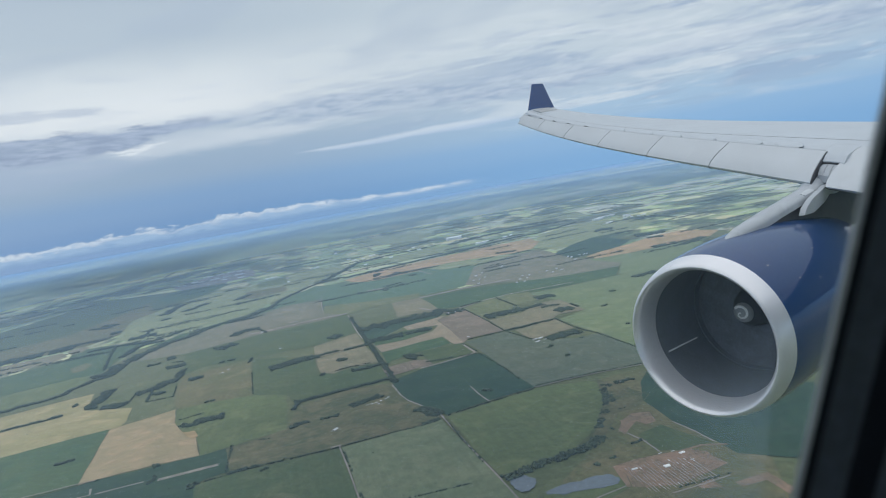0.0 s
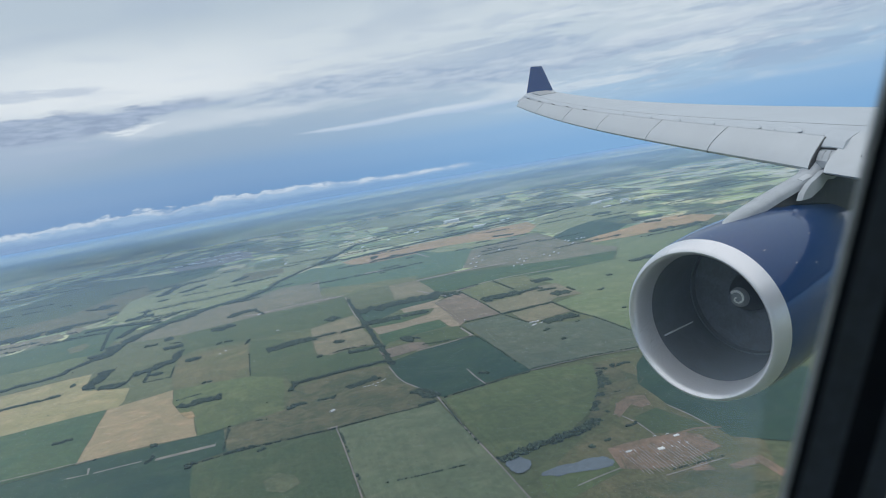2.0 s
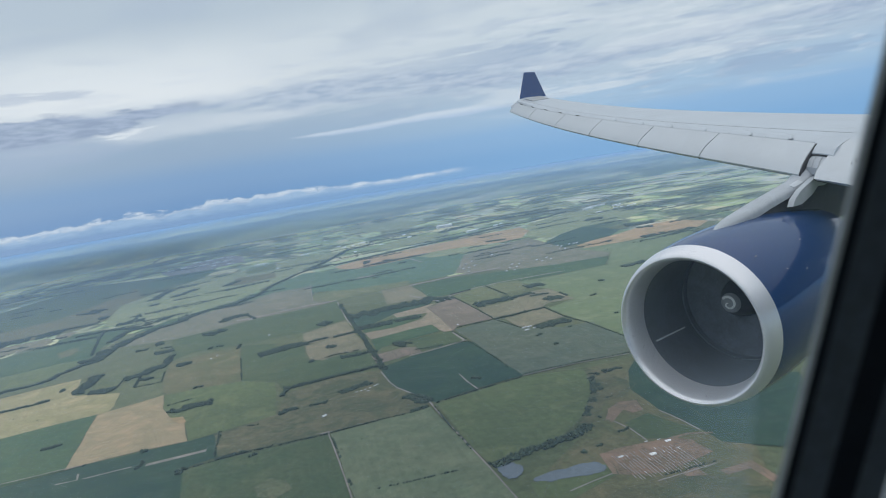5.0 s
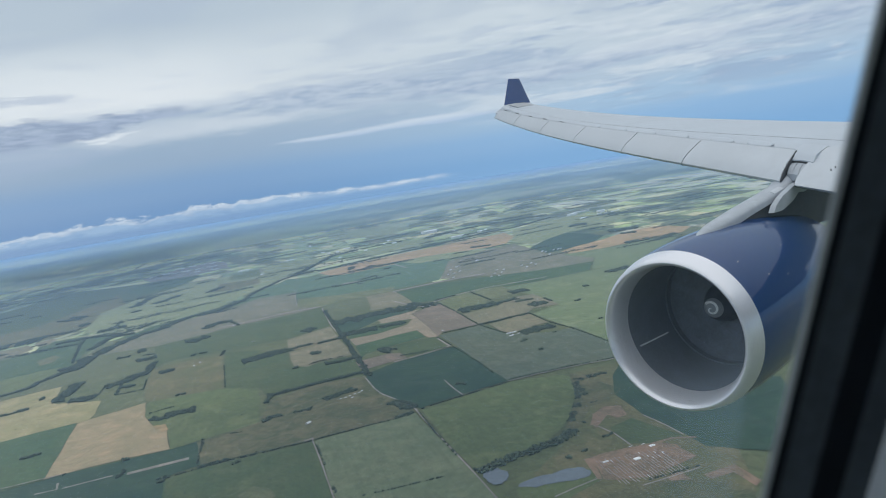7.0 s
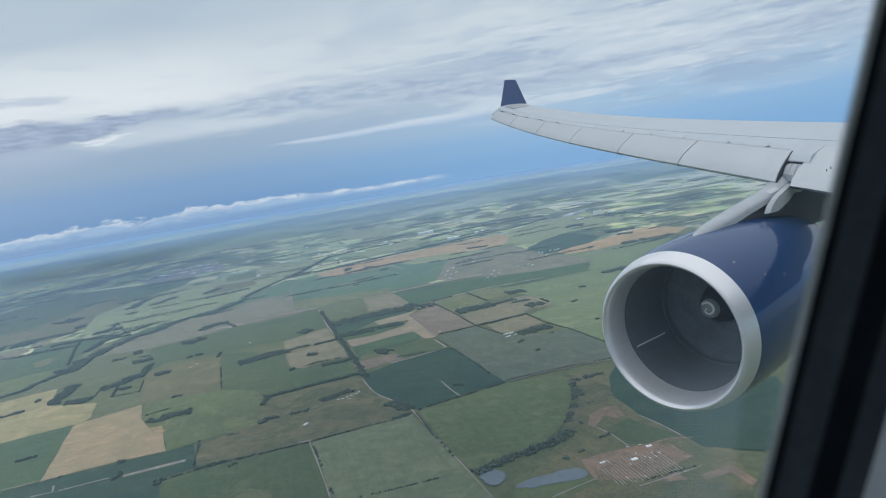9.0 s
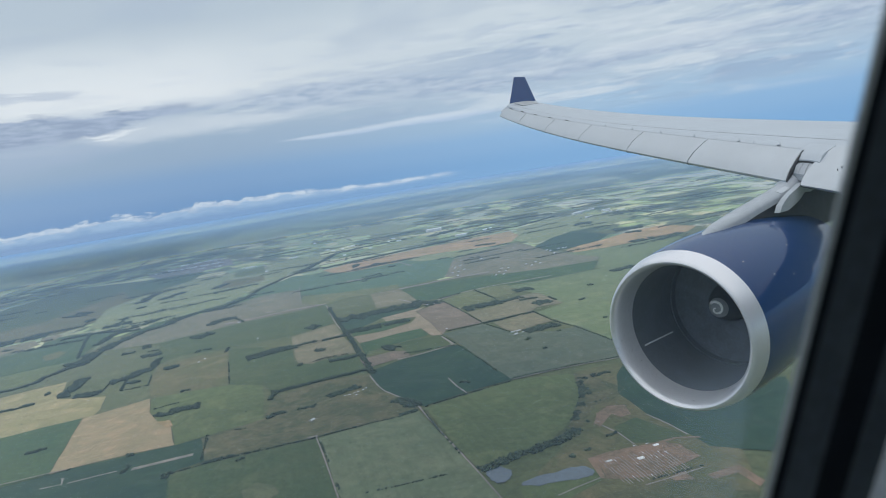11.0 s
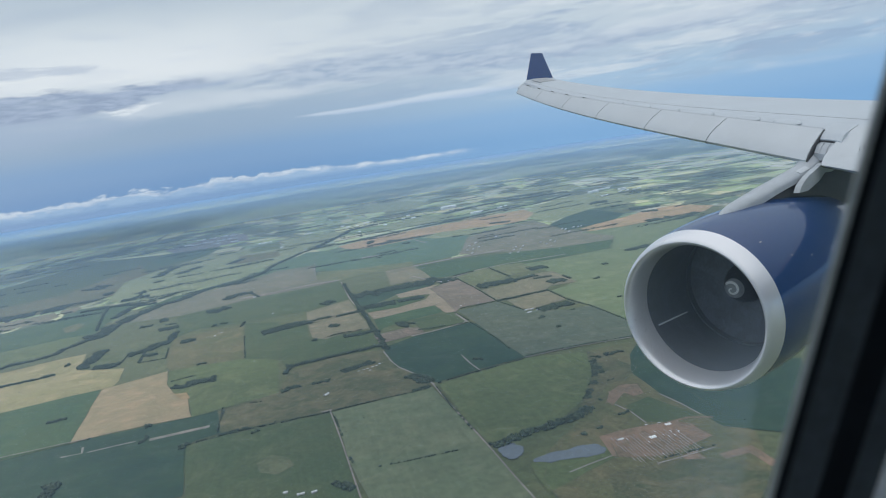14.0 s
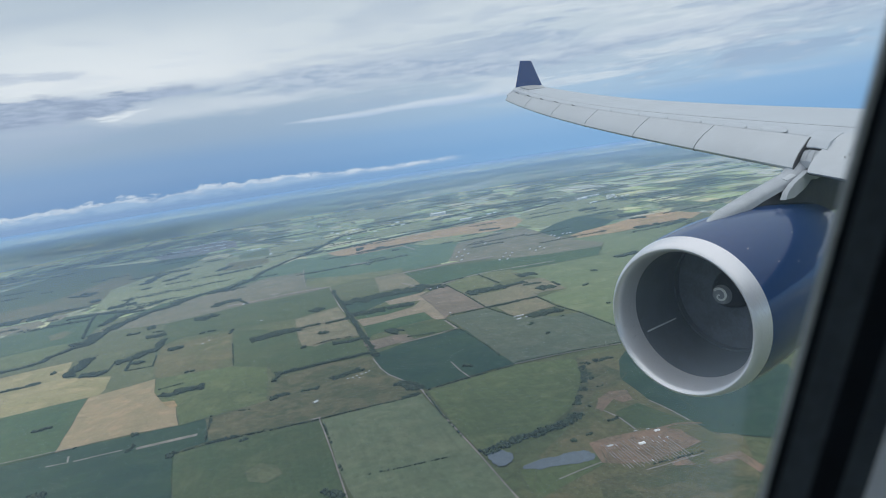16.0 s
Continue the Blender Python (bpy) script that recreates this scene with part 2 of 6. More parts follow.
M_CAP = material("pale_spinner_tip", (0.34, 0.36, 0.39), 0.5, 0.0, 0.15, 0.2, 9)
M_LATCH = material("latch_grey", (0.32, 0.34, 0.38), 0.5, 0.2, 0.1, 0.3, 9)
M_WHITE = material("white_marking", (0.90, 0.90, 0.90), 0.5, 0, 0.1, 0.3, 9)
M_SKIN = material("fuselage_white_paint", (0.72, 0.73, 0.74), 0.35, 0, 0.05, 2.0, 7)


def pane_material():
    """Acrylic, a little clouded and smeared."""
    m = bpy.data.materials.new("cabin_pane")
    m.use_nodes = True
    tree = m.node_tree
    tree.nodes.clear()
    k = Net(tree)
    geo = tree.nodes.new("ShaderNodeNewGeometry")
    smear = k.noise(geo.outputs["Position"], 9.0, 5, 0.6, 0.6)
    clear, film, mix, out = (tree.nodes.new("ShaderNode" + n) for n in ("BsdfTransparent", "BsdfTranslucent", "MixShader", "OutputMaterial"))
    clear.inputs["Color"].default_value = (0.975, 0.99, 1.0, 1)
    film.inputs["Color"].default_value = (0.60, 0.76, 0.93, 1)
    axes = tree.nodes.new("ShaderNodeSeparateXYZ")
    k.link(geo.outputs["Position"], axes.inputs[0])
    across = k.math("ADD", axes.outputs[1], k.math("MULTIPLY", axes.outputs[2], 0.26))
    # a reflection low in the pane, painted as film up to a straight edge
    reflected = k.math("MULTIPLY", k.math("MULTIPLY", k.ramp(across, 0.090, 0.135), k.ramp(across, 0.1525, 0.1495)), k.ramp(axes.outputs[2], -0.040, -0.064))
    film_share = k.math("ADD", k.math("MULTIPLY", smear, 0.03), 0.017)
    k.link(k.math("ADD", film_share, k.math("MULTIPLY", reflected, 0.07)), mix.inputs[0])
    k.link(clear.outputs[0], mix.inputs[1])
    k.link(film.outputs[0], mix.inputs[2])
    k.link(mix.outputs[0], out.inputs[0])
    return m


M_PANE = pane_material()
M_RUBBER = material("black_window_seal", (0.008, 0.011, 0.016), 0.7, 0, 0.25, 0.03, 9, spec=0.1)
M_SEAL = material("pale_window_gasket", (0.26, 0.28, 0.29), 0.5, 0, 0.15, 0.03, 8)
M_TRIM = material("dark_grey_window_trim", (0.062, 0.074, 0.088), 0.6, 0, 0.2, 0.04, 8, spec=0.15)
M_CABIN = material("cabin_lining_grey", (0.78, 0.78, 0.82), 0.65, 0, 0.1, 0.2, 12)

PASTURE = land("pasture_green", (0.074, 0.096, 0.044), (0.090, 0.104, 0.050), 60, 14)
GRASS = land("bright_grass", (0.089, 0.119, 0.049), (0.080, 0.106, 0.046), 40, 12, 0.2)
CROP = land("dark_crop", (0.021, 0.051, 0.033), (0.028, 0.060, 0.033), 40, 14, 0.2)
CROP2 = land("green_crop", (0.038, 0.079, 0.038), (0.052, 0.088, 0.038), 40, 14, 0.25)
DULL = land("dull_meadow", (0.080, 0.101, 0.053), (0.092, 0.106, 0.055), 35, 12)
OLIVE = land("olive_pasture", (0.118, 0.130, 0.064), (0.098, 0.120, 0.056), 45, 12)
TAN = land("stubble_tan", (0.262, 0.213, 0.130), (0.222, 0.190, 0.112), 40, 16, 0.2)
STRAW = land("dry_straw_field", (0.235, 0.212, 0.112), (0.195, 0.186, 0.092), 30, 14, 0.25)
PLOUGH = land("bare_brown_field", (0.150, 0.127, 0.098), (0.132, 0.117, 0.088), 45, 16, 0.2)
SCRUB = land("scrub_brown_green", (0.102, 0.101, 0.054), (0.062, 0.078, 0.039), 14, 10, 0.4)
EARTH = land("red_bare_earth", (0.196, 0.140, 0.095), (0.137, 0.113, 0.075), 12, 12, 0.35)
MARGIN = land("rough_grass_margin", (0.062, 0.076, 0.042), (0.090, 0.096, 0.052), 5, 6, 0.5)
TRACK = land("pale_gravel_road", (0.225, 0.21, 0.175), (0.17, 0.16, 0.13), 8, 8, 0.25)


def far_fields():
    """Distant parcels: each piece takes one colour of a set."""
    m = material("far_fields", (0.1, 0.1, 0.05), 0.95, 0, 0.3, 60, 8, 0, spec=0.1)
    k = Net(m.node_tree)
    bsdf = m.node_tree.nodes["Principled BSDF"]
    geo = m.node_tree.nodes.new("ShaderNodeNewGeometry")
    pick = m.node_tree.nodes.new("ShaderNodeValToRGB")
    pick.color_ramp.interpolation = "CONSTANT"
    mean, tones = (0.185, 0.228, 0.112), ((0.149, 0.193, 0.072), (0.088, 0.140, 0.064), (0.297, 0.333, 0.137), (0.193, 0.210, 0.097), (0.053, 0.096, 0.056), (0.420, 0.394, 0.209),
             (0.122, 0.175, 0.081), (0.245, 0.297, 0.113), (0.166, 0.158, 0.097), (0.070, 0.122, 0.072), (0.350, 0.297, 0.177), (0.210, 0.263, 0.121), (0.105, 0.131, 0.064))
    while len(pick.color_ramp.elements) < len(tones):
        pick.color_ramp.elements.new(0.5)
    for i, (e, c) in enumerate(zip(pick.color_ramp.elements, tones)):
        e.position, e.color = i / len(tones), (*(1.55 * (m + 0.65 * (v - m)) for m, v in zip(mean, c)), 1)
    k.link(geo.outputs["Random Per Island"], pick.inputs[0])
    lie = m.node_tree.nodes.new("ShaderNodeMapping")
    lie.vector_type, lie.inputs["Rotation"].default_value = "TEXTURE", (0, 0, radians(59))
    lie.inputs["Scale"].default_value = (150, 170, 200)
    k.link(geo.outputs["Position"], lie.inputs[0])
    patch = k.noise(lie.outputs[0], 1.0, 7, 0.7, 0.8)
    wood = k.noise(lie.outputs[0], 7.0, 5, 0.7, 0.4)
    axes = m.node_tree.nodes.new("ShaderNodeSeparateXYZ")
    k.link(geo.outputs["Position"], axes.inputs[0])
    dry = k.ramp(k.math("ADD", axes.outputs[0], k.math("MULTIPLY", axes.outputs[1], 0.9)), -900, 700, 0.1, 1.0)     # paler towards the tail: sunlit land put into the colour
    wide = m.node_tree.nodes.new("ShaderNodeMapping")
    wide.vector_type, wide.inputs["Rotation"].default_value = "TEXTURE", (0, 0, radians(59))
    wide.inputs["Scale"].default_value = (380, 420, 400)
    k.link(geo.outputs["Position"], wide.inputs[0])
    forest = k.noise(wide.outputs[0], 1.0, 9, 0.76, 0.6)
    toned = k.mix(k.math("MULTIPLY", k.math("SUBTRACT", 1.0, dry), 0.3), pick.outputs[0], (0.115, 0.150, 0.100, 1))
    colour = k.mix(k.ramp(patch, 0.47, 0.40, 0.0, 0.85), toned, (0.045, 0.07, 0.05, 1))
    colour = k.mix(k.math("MULTIPLY", dry, k.ramp(patch, 0.49, 0.57, 0.0, 0.65)), colour, (0.40, 0.39, 0.35, 1))
    colour = k.mix(k.math("MULTIPLY", dry, k.ramp(forest, 0.47, 0.40, 0.0, 0.7)), colour, (0.50, 0.49, 0.44, 1))
    colour = k.mix(k.ramp(forest, 0.51, 0.57, 0.0, 0.85), colour, (0.035, 0.06, 0.045, 1))
    colour = k.mix(k.ramp(wood, 0.60, 0.68, 0.0, 0.75), colour, (0.026, 0.042, 0.028, 1))
    k.link(colour, bsdf.inputs["Base Color"])
    return m


FAR = far_fields()
WATER = material("pond_water", (0.085, 0.11, 0.135), 0.16, 0, 0.15, 20, 8)
LEAF = material("tree_foliage", (0.044, 0.066, 0.048), 0.9, 0, 0.4, 3.0, 12, 0, (0.068, 0.092, 0.058), island=0.7, spec=0.1)
WALL_D = material("weathered_wall", (0.24, 0.20, 0.17), 0.75, 0, 0.2, 1.0, 6)
WALL_W = material("white_wall", (0.50, 0.49, 0.47), 0.7, 0, 0.1, 1.0, 6)
ROOF_P = material("pale_metal_roof", (0.58, 0.60, 0.62), 0.45, 0.3, 0.15, 1.0, 8)
ROOF_W = material("white_metal_roof", (0.80, 0.81, 0.82), 0.4, 0.1, 0.08, 4.0, 8)
ROOF_D = material("grey_sheet_roof", (0.27, 0.245, 0.23), 0.6, 0.0, 0.2, 1.0, 8)
ROOF_R = material("rust_roof", (0.26, 0.15, 0.11), 0.7, 0.0, 0.25, 1.0, 8)

# ---- mesh helpers ----
def mesh_of(name, verts, faces, mats, index=None, smooth=False):
    me = bpy.data.meshes.new(name)
    me.from_pydata([tuple(v) for v in verts], [], faces)
    for m in mats if isinstance(mats, (list, tuple)) else [mats]:
        me.materials.append(m)
    if index is not None:
        me.polygons.foreach_set("material_index", index)
    if smooth:
        me.polygons.foreach_set("use_smooth", [True] * len(me.polygons))
    me.update()
    return me


def thing(name, label="", category="", group="", kind="", data=None):
    return tagged(new(name, data), label, category, group, kind)


def part(name, data, parent, label=""):
    ob = new(name, data)
    ob.parent = parent
    return tagged(ob, label) if label else ob


def loft(name, rings, mat, closed=True, caps=False, smooth=True):
    """A skin over rings of equal length."""
    n = len(rings[0])
    verts = [v for ring in rings for v in ring]
    faces = []
    for i in range(len(rings) - 1):
        for j in range(n if closed else n - 1):
            a, b = i * n + j, i * n + (j + 1) % n
            faces.append((a, b, b + n, a + n))
    if caps:
        faces += [tuple(range(n))[::-1], tuple(range((len(rings) - 1) * n, len(rings) * n))]
    me = mesh_of(name, verts, faces, mat, smooth=smooth)
    bm = bmesh.new()
    bm.from_mesh(me)
    bmesh.ops.recalc_face_normals(bm, faces=bm.faces)
    bm.to_mesh(me)
    bm.free()
    if smooth:
        me.set_sharp_from_angle(angle=radians(38))
    return me


def lathe(name, profile, mat, origin, tilt=0.0, n=96):
    """A body of revolution about an axis that runs aft (+y) from origin. profile: (aft, radius)."""
    turn = Matrix.Translation(origin) @ Matrix.Rotation(tilt, 4, "X")
    rings = [[turn @ Vector((r * math.cos(2 * math.pi * j / n), s, r * math.sin(2 * math.pi * j / n))) for j in range(n)] for s, r in profile]
    return loft(name, rings, mat)


# ---- the airliner ----
plane = thing("airliner", "twin-jet airliner in flight with grey wing and navy blue engine", "airplane")
plane.matrix_world = pose(0, 0, 0, 0, 0, -4)


def at(table, v):
    return float(np.interp(v, [p[0] for p in table], [p[1] for p in table]))


def bowed(table):
    """A smooth curve through a table of heights."""
    c = np.polyfit([p[0] for p in table], [p[1] for p in table], 3)
    grid = np.linspace(0, 27, 55)
    return tuple(zip(grid, np.polyval(c, grid)))


# Heights along the span, by metres outboard of the window: it climbs and bends up towards the tip.
Z_LEAD = bowed(((0, -2.75), (5.2, -1.83), (6.5, -1.63), (10.1, -1.15), (13.3, -0.62), (16.9, 0.05), (20.2, 0.71), (26.3, 2.08)))
Z_SLAT = bowed(((0, -2.05), (5.3, -1.24), (6.8, -1.00), (9.8, -0.51), (13.0, 0.0), (16.6, 0.52), (20.0, 1.16), (24.5, 2.15), (26.3, 2.50)))
Z_LINE = bowed(((0, -1.75), (5.8, -0.92), (7.2, -0.74), (11.7, -0.17), (17.1, 0.68), (23.7, 2.13), (26.3, 2.66)))
Z_TAIL = bowed(((0, -1.85), (7.8, -0.68), (11.9, -0.07), (18.9, 1.06), (22.4, 1.89), (25.9, 2.69), (26.3, 2.76)))


def lead(o):
    return Vector((-o, 12.3 + 0.625 * o, at(Z_LEAD, o)))


def slat_top(o):
    return Vector((-o, 13.4 + 0.605 * o - 0.018 * max(0, o - 18), at(Z_SLAT, o)))


def line_at(o):
    return Vector((-o, 14.9 + 0.57 * o - 0.02 * max(0, o - 18), at(Z_LINE, o)))


def tail(o):
    return Vector((-o, max(24.4, 21.7 + 0.37 * o), at(Z_TAIL, o)))


def wing_ring(o):
    a, b, c = slat_top(o), line_at(o), tail(o)
    s = 1.0 - 0.65 * o / 26.3            # sections thin out towards the tip
    up = Vector((0, 0, 1))
    nose = a + Vector((0, -0.42 * s - 0.1, -0.28 * s - 0.06))
    pts = [nose + Vector((0, 0.05, -0.2 * s)), nose, a + Vector((0, -0.10, -0.22 * s - 0.05)), a + Vector((0, 0.25, -0.13 * s - 0.03)), a.lerp(b, 0.6) + Vector((0, 0, -0.03 * s)), b]
    for f in (0.15, 0.35, 0.6, 0.85):
        pts.append(b.lerp(c, f) + up * (0.10 * s * math.sin(math.pi * f)))
    pts.append(c)
    pts.append(c - up * 0.03)
    for f in (0.75, 0.5, 0.25):
        pts.append(nose.lerp(c, f) - up * (0.75 * s * math.sin(math.pi * f) ** 0.8 + 0.05))
    return pts


spans = [0.3, 2, 4, 5.3, 6.2, 6.8, 7.5, 8.5, 10, 11, 12, 13, 14, 15, 16, 17, 18, 19, 20, 21, 22, 23, 24, 25.3, 26.0, 26.3]
wing = part("wing", loft("wing", [wing_ring(o) for o in spans], M_WING, caps=True), plane, "light grey swept wing, bent upwards")


def slat(o0, o1, n=7, skew=(0.3, 0.3), mat=None, bulge=0.0, sunk=Vector((0, 0, 0)), back_edge=None):
    rings = []
    for i in range(n):
        o = o0 + (o1 - o0) * i / (n - 1)
        a, b = lead(o), (back_edge or slat_top)(o - (skew[0] + (skew[1] - skew[0]) * i / (n - 1)))
        s = 1.0 - 0.5 * o / 26.3
        d, up = b - a, Vector((0, 0, 1))
        arc = Vector((-bulge * (i / (n - 1)) ** 4, 0, 0))
        face = [b + up * (0.03 * s + 0.02), b.lerp(a, 0.25) + up * 0.10 * s + arc * 0.5, b.lerp(a, 0.5) + up * 0.145 * s + arc * 0.9, b.lerp(a, 0.72) + Vector((0, -0.02, 0.155)) * s + arc, b.lerp(a, 0.86) + Vector((0, -0.06, 0.12)) * s + arc,
                a + Vector((0, -0.06, 0.075)) * s + arc * 0.8, a + Vector((0, -0.04, 0.025)) * s + arc * 0.5, a + Vector((0, 0.01, -0.012)) * s, a + Vector((0, 0.16 * s, -0.03 * s))]
        back = [b.lerp(a, 0.7) - up * 0.10 * s, b.lerp(a, 0.4) - up * 0.05 * s, b + up * (0.03 * s - 0.01)]
        rings.append([p + sunk for p in face + back])
    return loft("slat", rings, mat or M_SLAT, caps=True)


GAP = 0.018
joints = [6.55, 10.1, 13.34, 16.9, 20.2, 23.4, 26.15]
for o0, o1 in zip(joints, joints[1:]):
    part("slat", slat(o0 + GAP, o1 - GAP, 7, (0.05 if o0 < 7 else 0.3, 0.3)), wing, "leading-edge slat, pale grey paint")
for o, f in ((5.35, 0.55), (5.42, 0.62)):      # chipped paint
    a, b, up = lead(o), (slat_top(o) if o > 6 else slat_top(o).lerp(line_at(o), 0.3)), Vector((0, 0, 1))
    p = b.lerp(a, f) + up * (0.10 + 0.05 * math.sin(math.pi * f))
    part("paint_chip", loft("paint_chip", [[p + Vector((0.012 * math.cos(t) * k, -0.007 * math.sin(t) * k, 0.010 * math.sin(t) * k + h)) for t in (0, 1.1, 2.0, 3.3, 4.4, 5.3)] for k, h in ((1, -0.03), (0.8, 0.006))], M_SEAM, caps=True), wing)
for o in joints[1:-1]:
    part("slat_joint", slat(o - 0.03, o + 0.03, 2, (0.3, 0.3), M_SEAM, 0.0, Vector((0, 0.012, -0.012))), wing, "dark gap between two slats")
# end cap whose shade is put into its dark colour
part("slat_end", slat(6.535, 6.56, 2, (0.05, 0.05), M_SHADED, 0.0, Vector((0, 0.01, -0.01))), wing, "slat end cap painted dark for shade")
inner = lambda o: slat_top(o).lerp(line_at(o), 0.34 + 0.28 * min(1.0, max(0.0, (5.95 - o) / 0.55)))
part("slat_joint", slat(5.88, 6.025, 2, (0.13, 0.14), M_SEAM, 0.15, Vector((0, 0.02, -0.02)), inner), wing, "dark gap at the slat's end")
part("slat", slat(0.5, 6.0, 33, (0.0, 0.14), None, 0.15, Vector((0, 0, 0)), inner), wing, "leading-edge slat, pale grey paint, chipped")


def strip(name, f, o0, o1, width, lift, mat):
    """A thin raised ribbon along the span."""
    rings = []
    for o in [o0] + [o for o in spans if o0 < o < o1] + [o1]:
        p = f(o) + Vector((0, 0, lift))
        rings.append([p + Vector((0, -width / 2, -0.01)), p + Vector((0, -width / 2, 0)), p + Vector((0, width / 2, 0)), p + Vector((0, width / 2, -0.01))])
    return loft(name, rings, mat, caps=True, smooth=False)


part("seam", strip("seam", line_at, 0.6, 25.8, 0.02, 0.006, M_JOINT), wing, "dark panel joint along the wing")
# raised ribbon that paints the shadow behind the slats
part("slot_shade", strip("slot_shade", lambda o: slat_top(o) + Vector((0, 0.08, 0.03 * (1 - 0.5 * o / 26.3))), 6.6, 26.0, 0.18, 0.014, M_SLOT_SHADE), wing, "grey strip painted for the shadow behind the slats")

# the fixed piece of leading edge between the slats, over the pylon
rings, nose = [], []
for o in (5.93, 5.98, 6.04, 6.12, 6.3, 6.5, 6.62):
    a, b, up = lead(o), slat_top(o), Vector((0, 0, 1))
    rim = 0.28 + 0.05 * ((o - 6.2) / 0.4) ** 2
    rings.append([line_at(o).lerp(b, 0.4) + up * 0.005, b + up * 0.015, b.lerp(a, 0.12) + up * 0.045, b.lerp(a, rim) + up * 0.04, b.lerp(a, rim) - up * 0.03, b + Vector((0, 0.3, -0.25))])
    nose.append([b.lerp(a, 0.1), b.lerp(a, rim) + Vector((0, 0.04, -0.02)), b.lerp(a, 0.5) + Vector((0, 0.0, 0.045)), b.lerp(a, 0.72) + Vector((0, 0.03, 0.03)), b.lerp(a, 0.86) + Vector((0, 0.14, -0.03)), b.lerp(a, 0.9) + Vector((0, 0.4, -0.1)), b + Vector((0, 0.5, -0.2))])
part("leading_edge", loft("leading_edge", rings, M_WING, caps=True), wing)
part("leading_edge_nose", loft("leading_edge_nose", nose[2:6], M_PYLON, caps=True), wing, "recessed nose panel over the pylon")
part("nose_joint", loft("nose_joint", [[p + Vector((0, 0.012, 0.006)) for p in (r[3], r[4])] + [r[4] + Vector((0, 0.05, -0.02)), r[3] + Vector((0, 0.05, 0))] for r in [[q + Vector((0, -0.02, -0.03)) for q in ring] for ring in rings[1:6]]], M_SEAM, caps=True), wing, "dark joint under the fixed panel")
for o in (6.2, 6.36):
    ring = []
    for w in (-0.012, 0.012):
        a, b = lead(o + w), slat_top(o + w)
        ring.append([b.lerp(a, 0.36) + Vector((0, -0.005, 0.03)), b.lerp(a, 0.52) + Vector((0, -0.006, 0.052)), b.lerp(a, 0.7) + Vector((0, 0.02, 0.04)), b.lerp(a, 0.7) + Vector((0, 0.06, 0)), b.lerp(a, 0.5) + Vector((0, 0.06, 0))])
    part("nose_seam", loft("nose_seam", ring, M_JOINT, caps=True, smooth=False), wing)
for o in (25.4, 23.9, 22.3, 20.7, 19.0):      # dark slat track openings in the slot behind the slats
    p, q = slat_top(o) + Vector((0, 0.10, 0.035)), slat_top(o - 0.30) + Vector((0, 0.10, 0.035))
    part("slat_track", loft("slat_track", [[p + Vector((0, y, z)) for y, z in ((-0.04, -0.02), (0.04, -0.02), (0.04, 0.03), (-0.04, 0.03))], [q + Vector((0, y, z)) for y, z in ((-0.03, -0.02), (0.03, -0.02), (0.03, 0.01), (-0.03, 0.01))]], M_SEAM, caps=True), wing, "dark slat track opening")
for o in (7.9, 9.3, 11.2, 12.9, 14.6, 16.5):      # low fairings over the slat tracks
    mid, along, aft = slat_top(o).lerp(line_at(o), 0.42), Vector((-0.82, 0.5, 0.13)), Vector((0, 1, 0.12))
    rings = []
    for k in range(6):
        h = k / 5
        w = math.sqrt(1 - h * h * 0.96)
        rings.append([mid + along * (0.55 * w * math.cos(t)) + aft * (0.30 * w * math.sin(t)) + Vector((0, 0, 0.055 * h - 0.03)) for t in [2 * math.pi * j / 16 for j in range(16)]])
    part("track_fairing", loft("track_fairing", rings, M_WING, caps=True), wing)
ends = [(25.95, 0.12), (25.95, 0.80), (24.9, 0.80), (24.9, 0.12)]
tip_patch = [line_at(o).lerp(tail(o), f) + Vector((0, 0, 0.065)) for o, f in ends]
part("tip_panel", loft("tip_panel", [tip_patch, [p - Vector((0, 0, 0.03)) for p in tip_patch]], M_UNDER, caps=True, smooth=False), wing, "darker grey panel beside the winglet")

# wing tip fairing and winglet
tip_rings = []
for f, dx, sc in ((0.0, 0.0, 1.0), (0.5, 0.14, 0.86), (1.0, 0.22, 0.6)):
    base = wing_ring(26.3)
    mid = sum(base, Vector()) / len(base)
    tip_rings.append([mid + (p - mid) * sc + Vector((-dx, 0.25 * f, 0.06 * f)) for p in base])
part("wing_tip", loft("wing_tip", tip_rings, M_WING, caps=True), wing)


def winglet_ring(front, back, t):
    n = 8
    out = []
    for i in range(n + 1):
        f = i / n
        out.append(front.lerp(back, f) + Vector((-t * math.sin(math.pi * f) ** 0.7, 0, 0)))
    for i in range(n - 1, 0, -1):
        f = i / n
        out.append(front.lerp(back, f) + Vector((t * math.sin(math.pi * f) ** 0.7, 0, 0)))
    return out


foot = (Vector((-26.35, 29.75, 2.62)), Vector((-26.15, 31.85, 2.70)))
head_ = (Vector((-26.95, 31.15, 4.25)), Vector((-26.85, 32.00, 4.22)))
part("winglet", loft("winglet", [winglet_ring(foot[0].lerp(head_[0], f), foot[1].lerp(head_[1], f), 0.09 - 0.05 * f) for f in (0, 0.5, 0.97, 1.0)], M_BLUE, caps=True), wing, "navy blue winglet, tapered")
part("winglet_root", loft("winglet_root", [winglet_ring(foot[0] + Vector((0.12, -0.75, -0.20)), foot[1] + Vector((0.1, 0.1, -0.12)), 0.22), winglet_ring(foot[0] + Vector((0, -0.08, 0.03)), foot[1] + Vector((0, 0.02, 0.03)), 0.10)], M_WING, caps=True), wing)

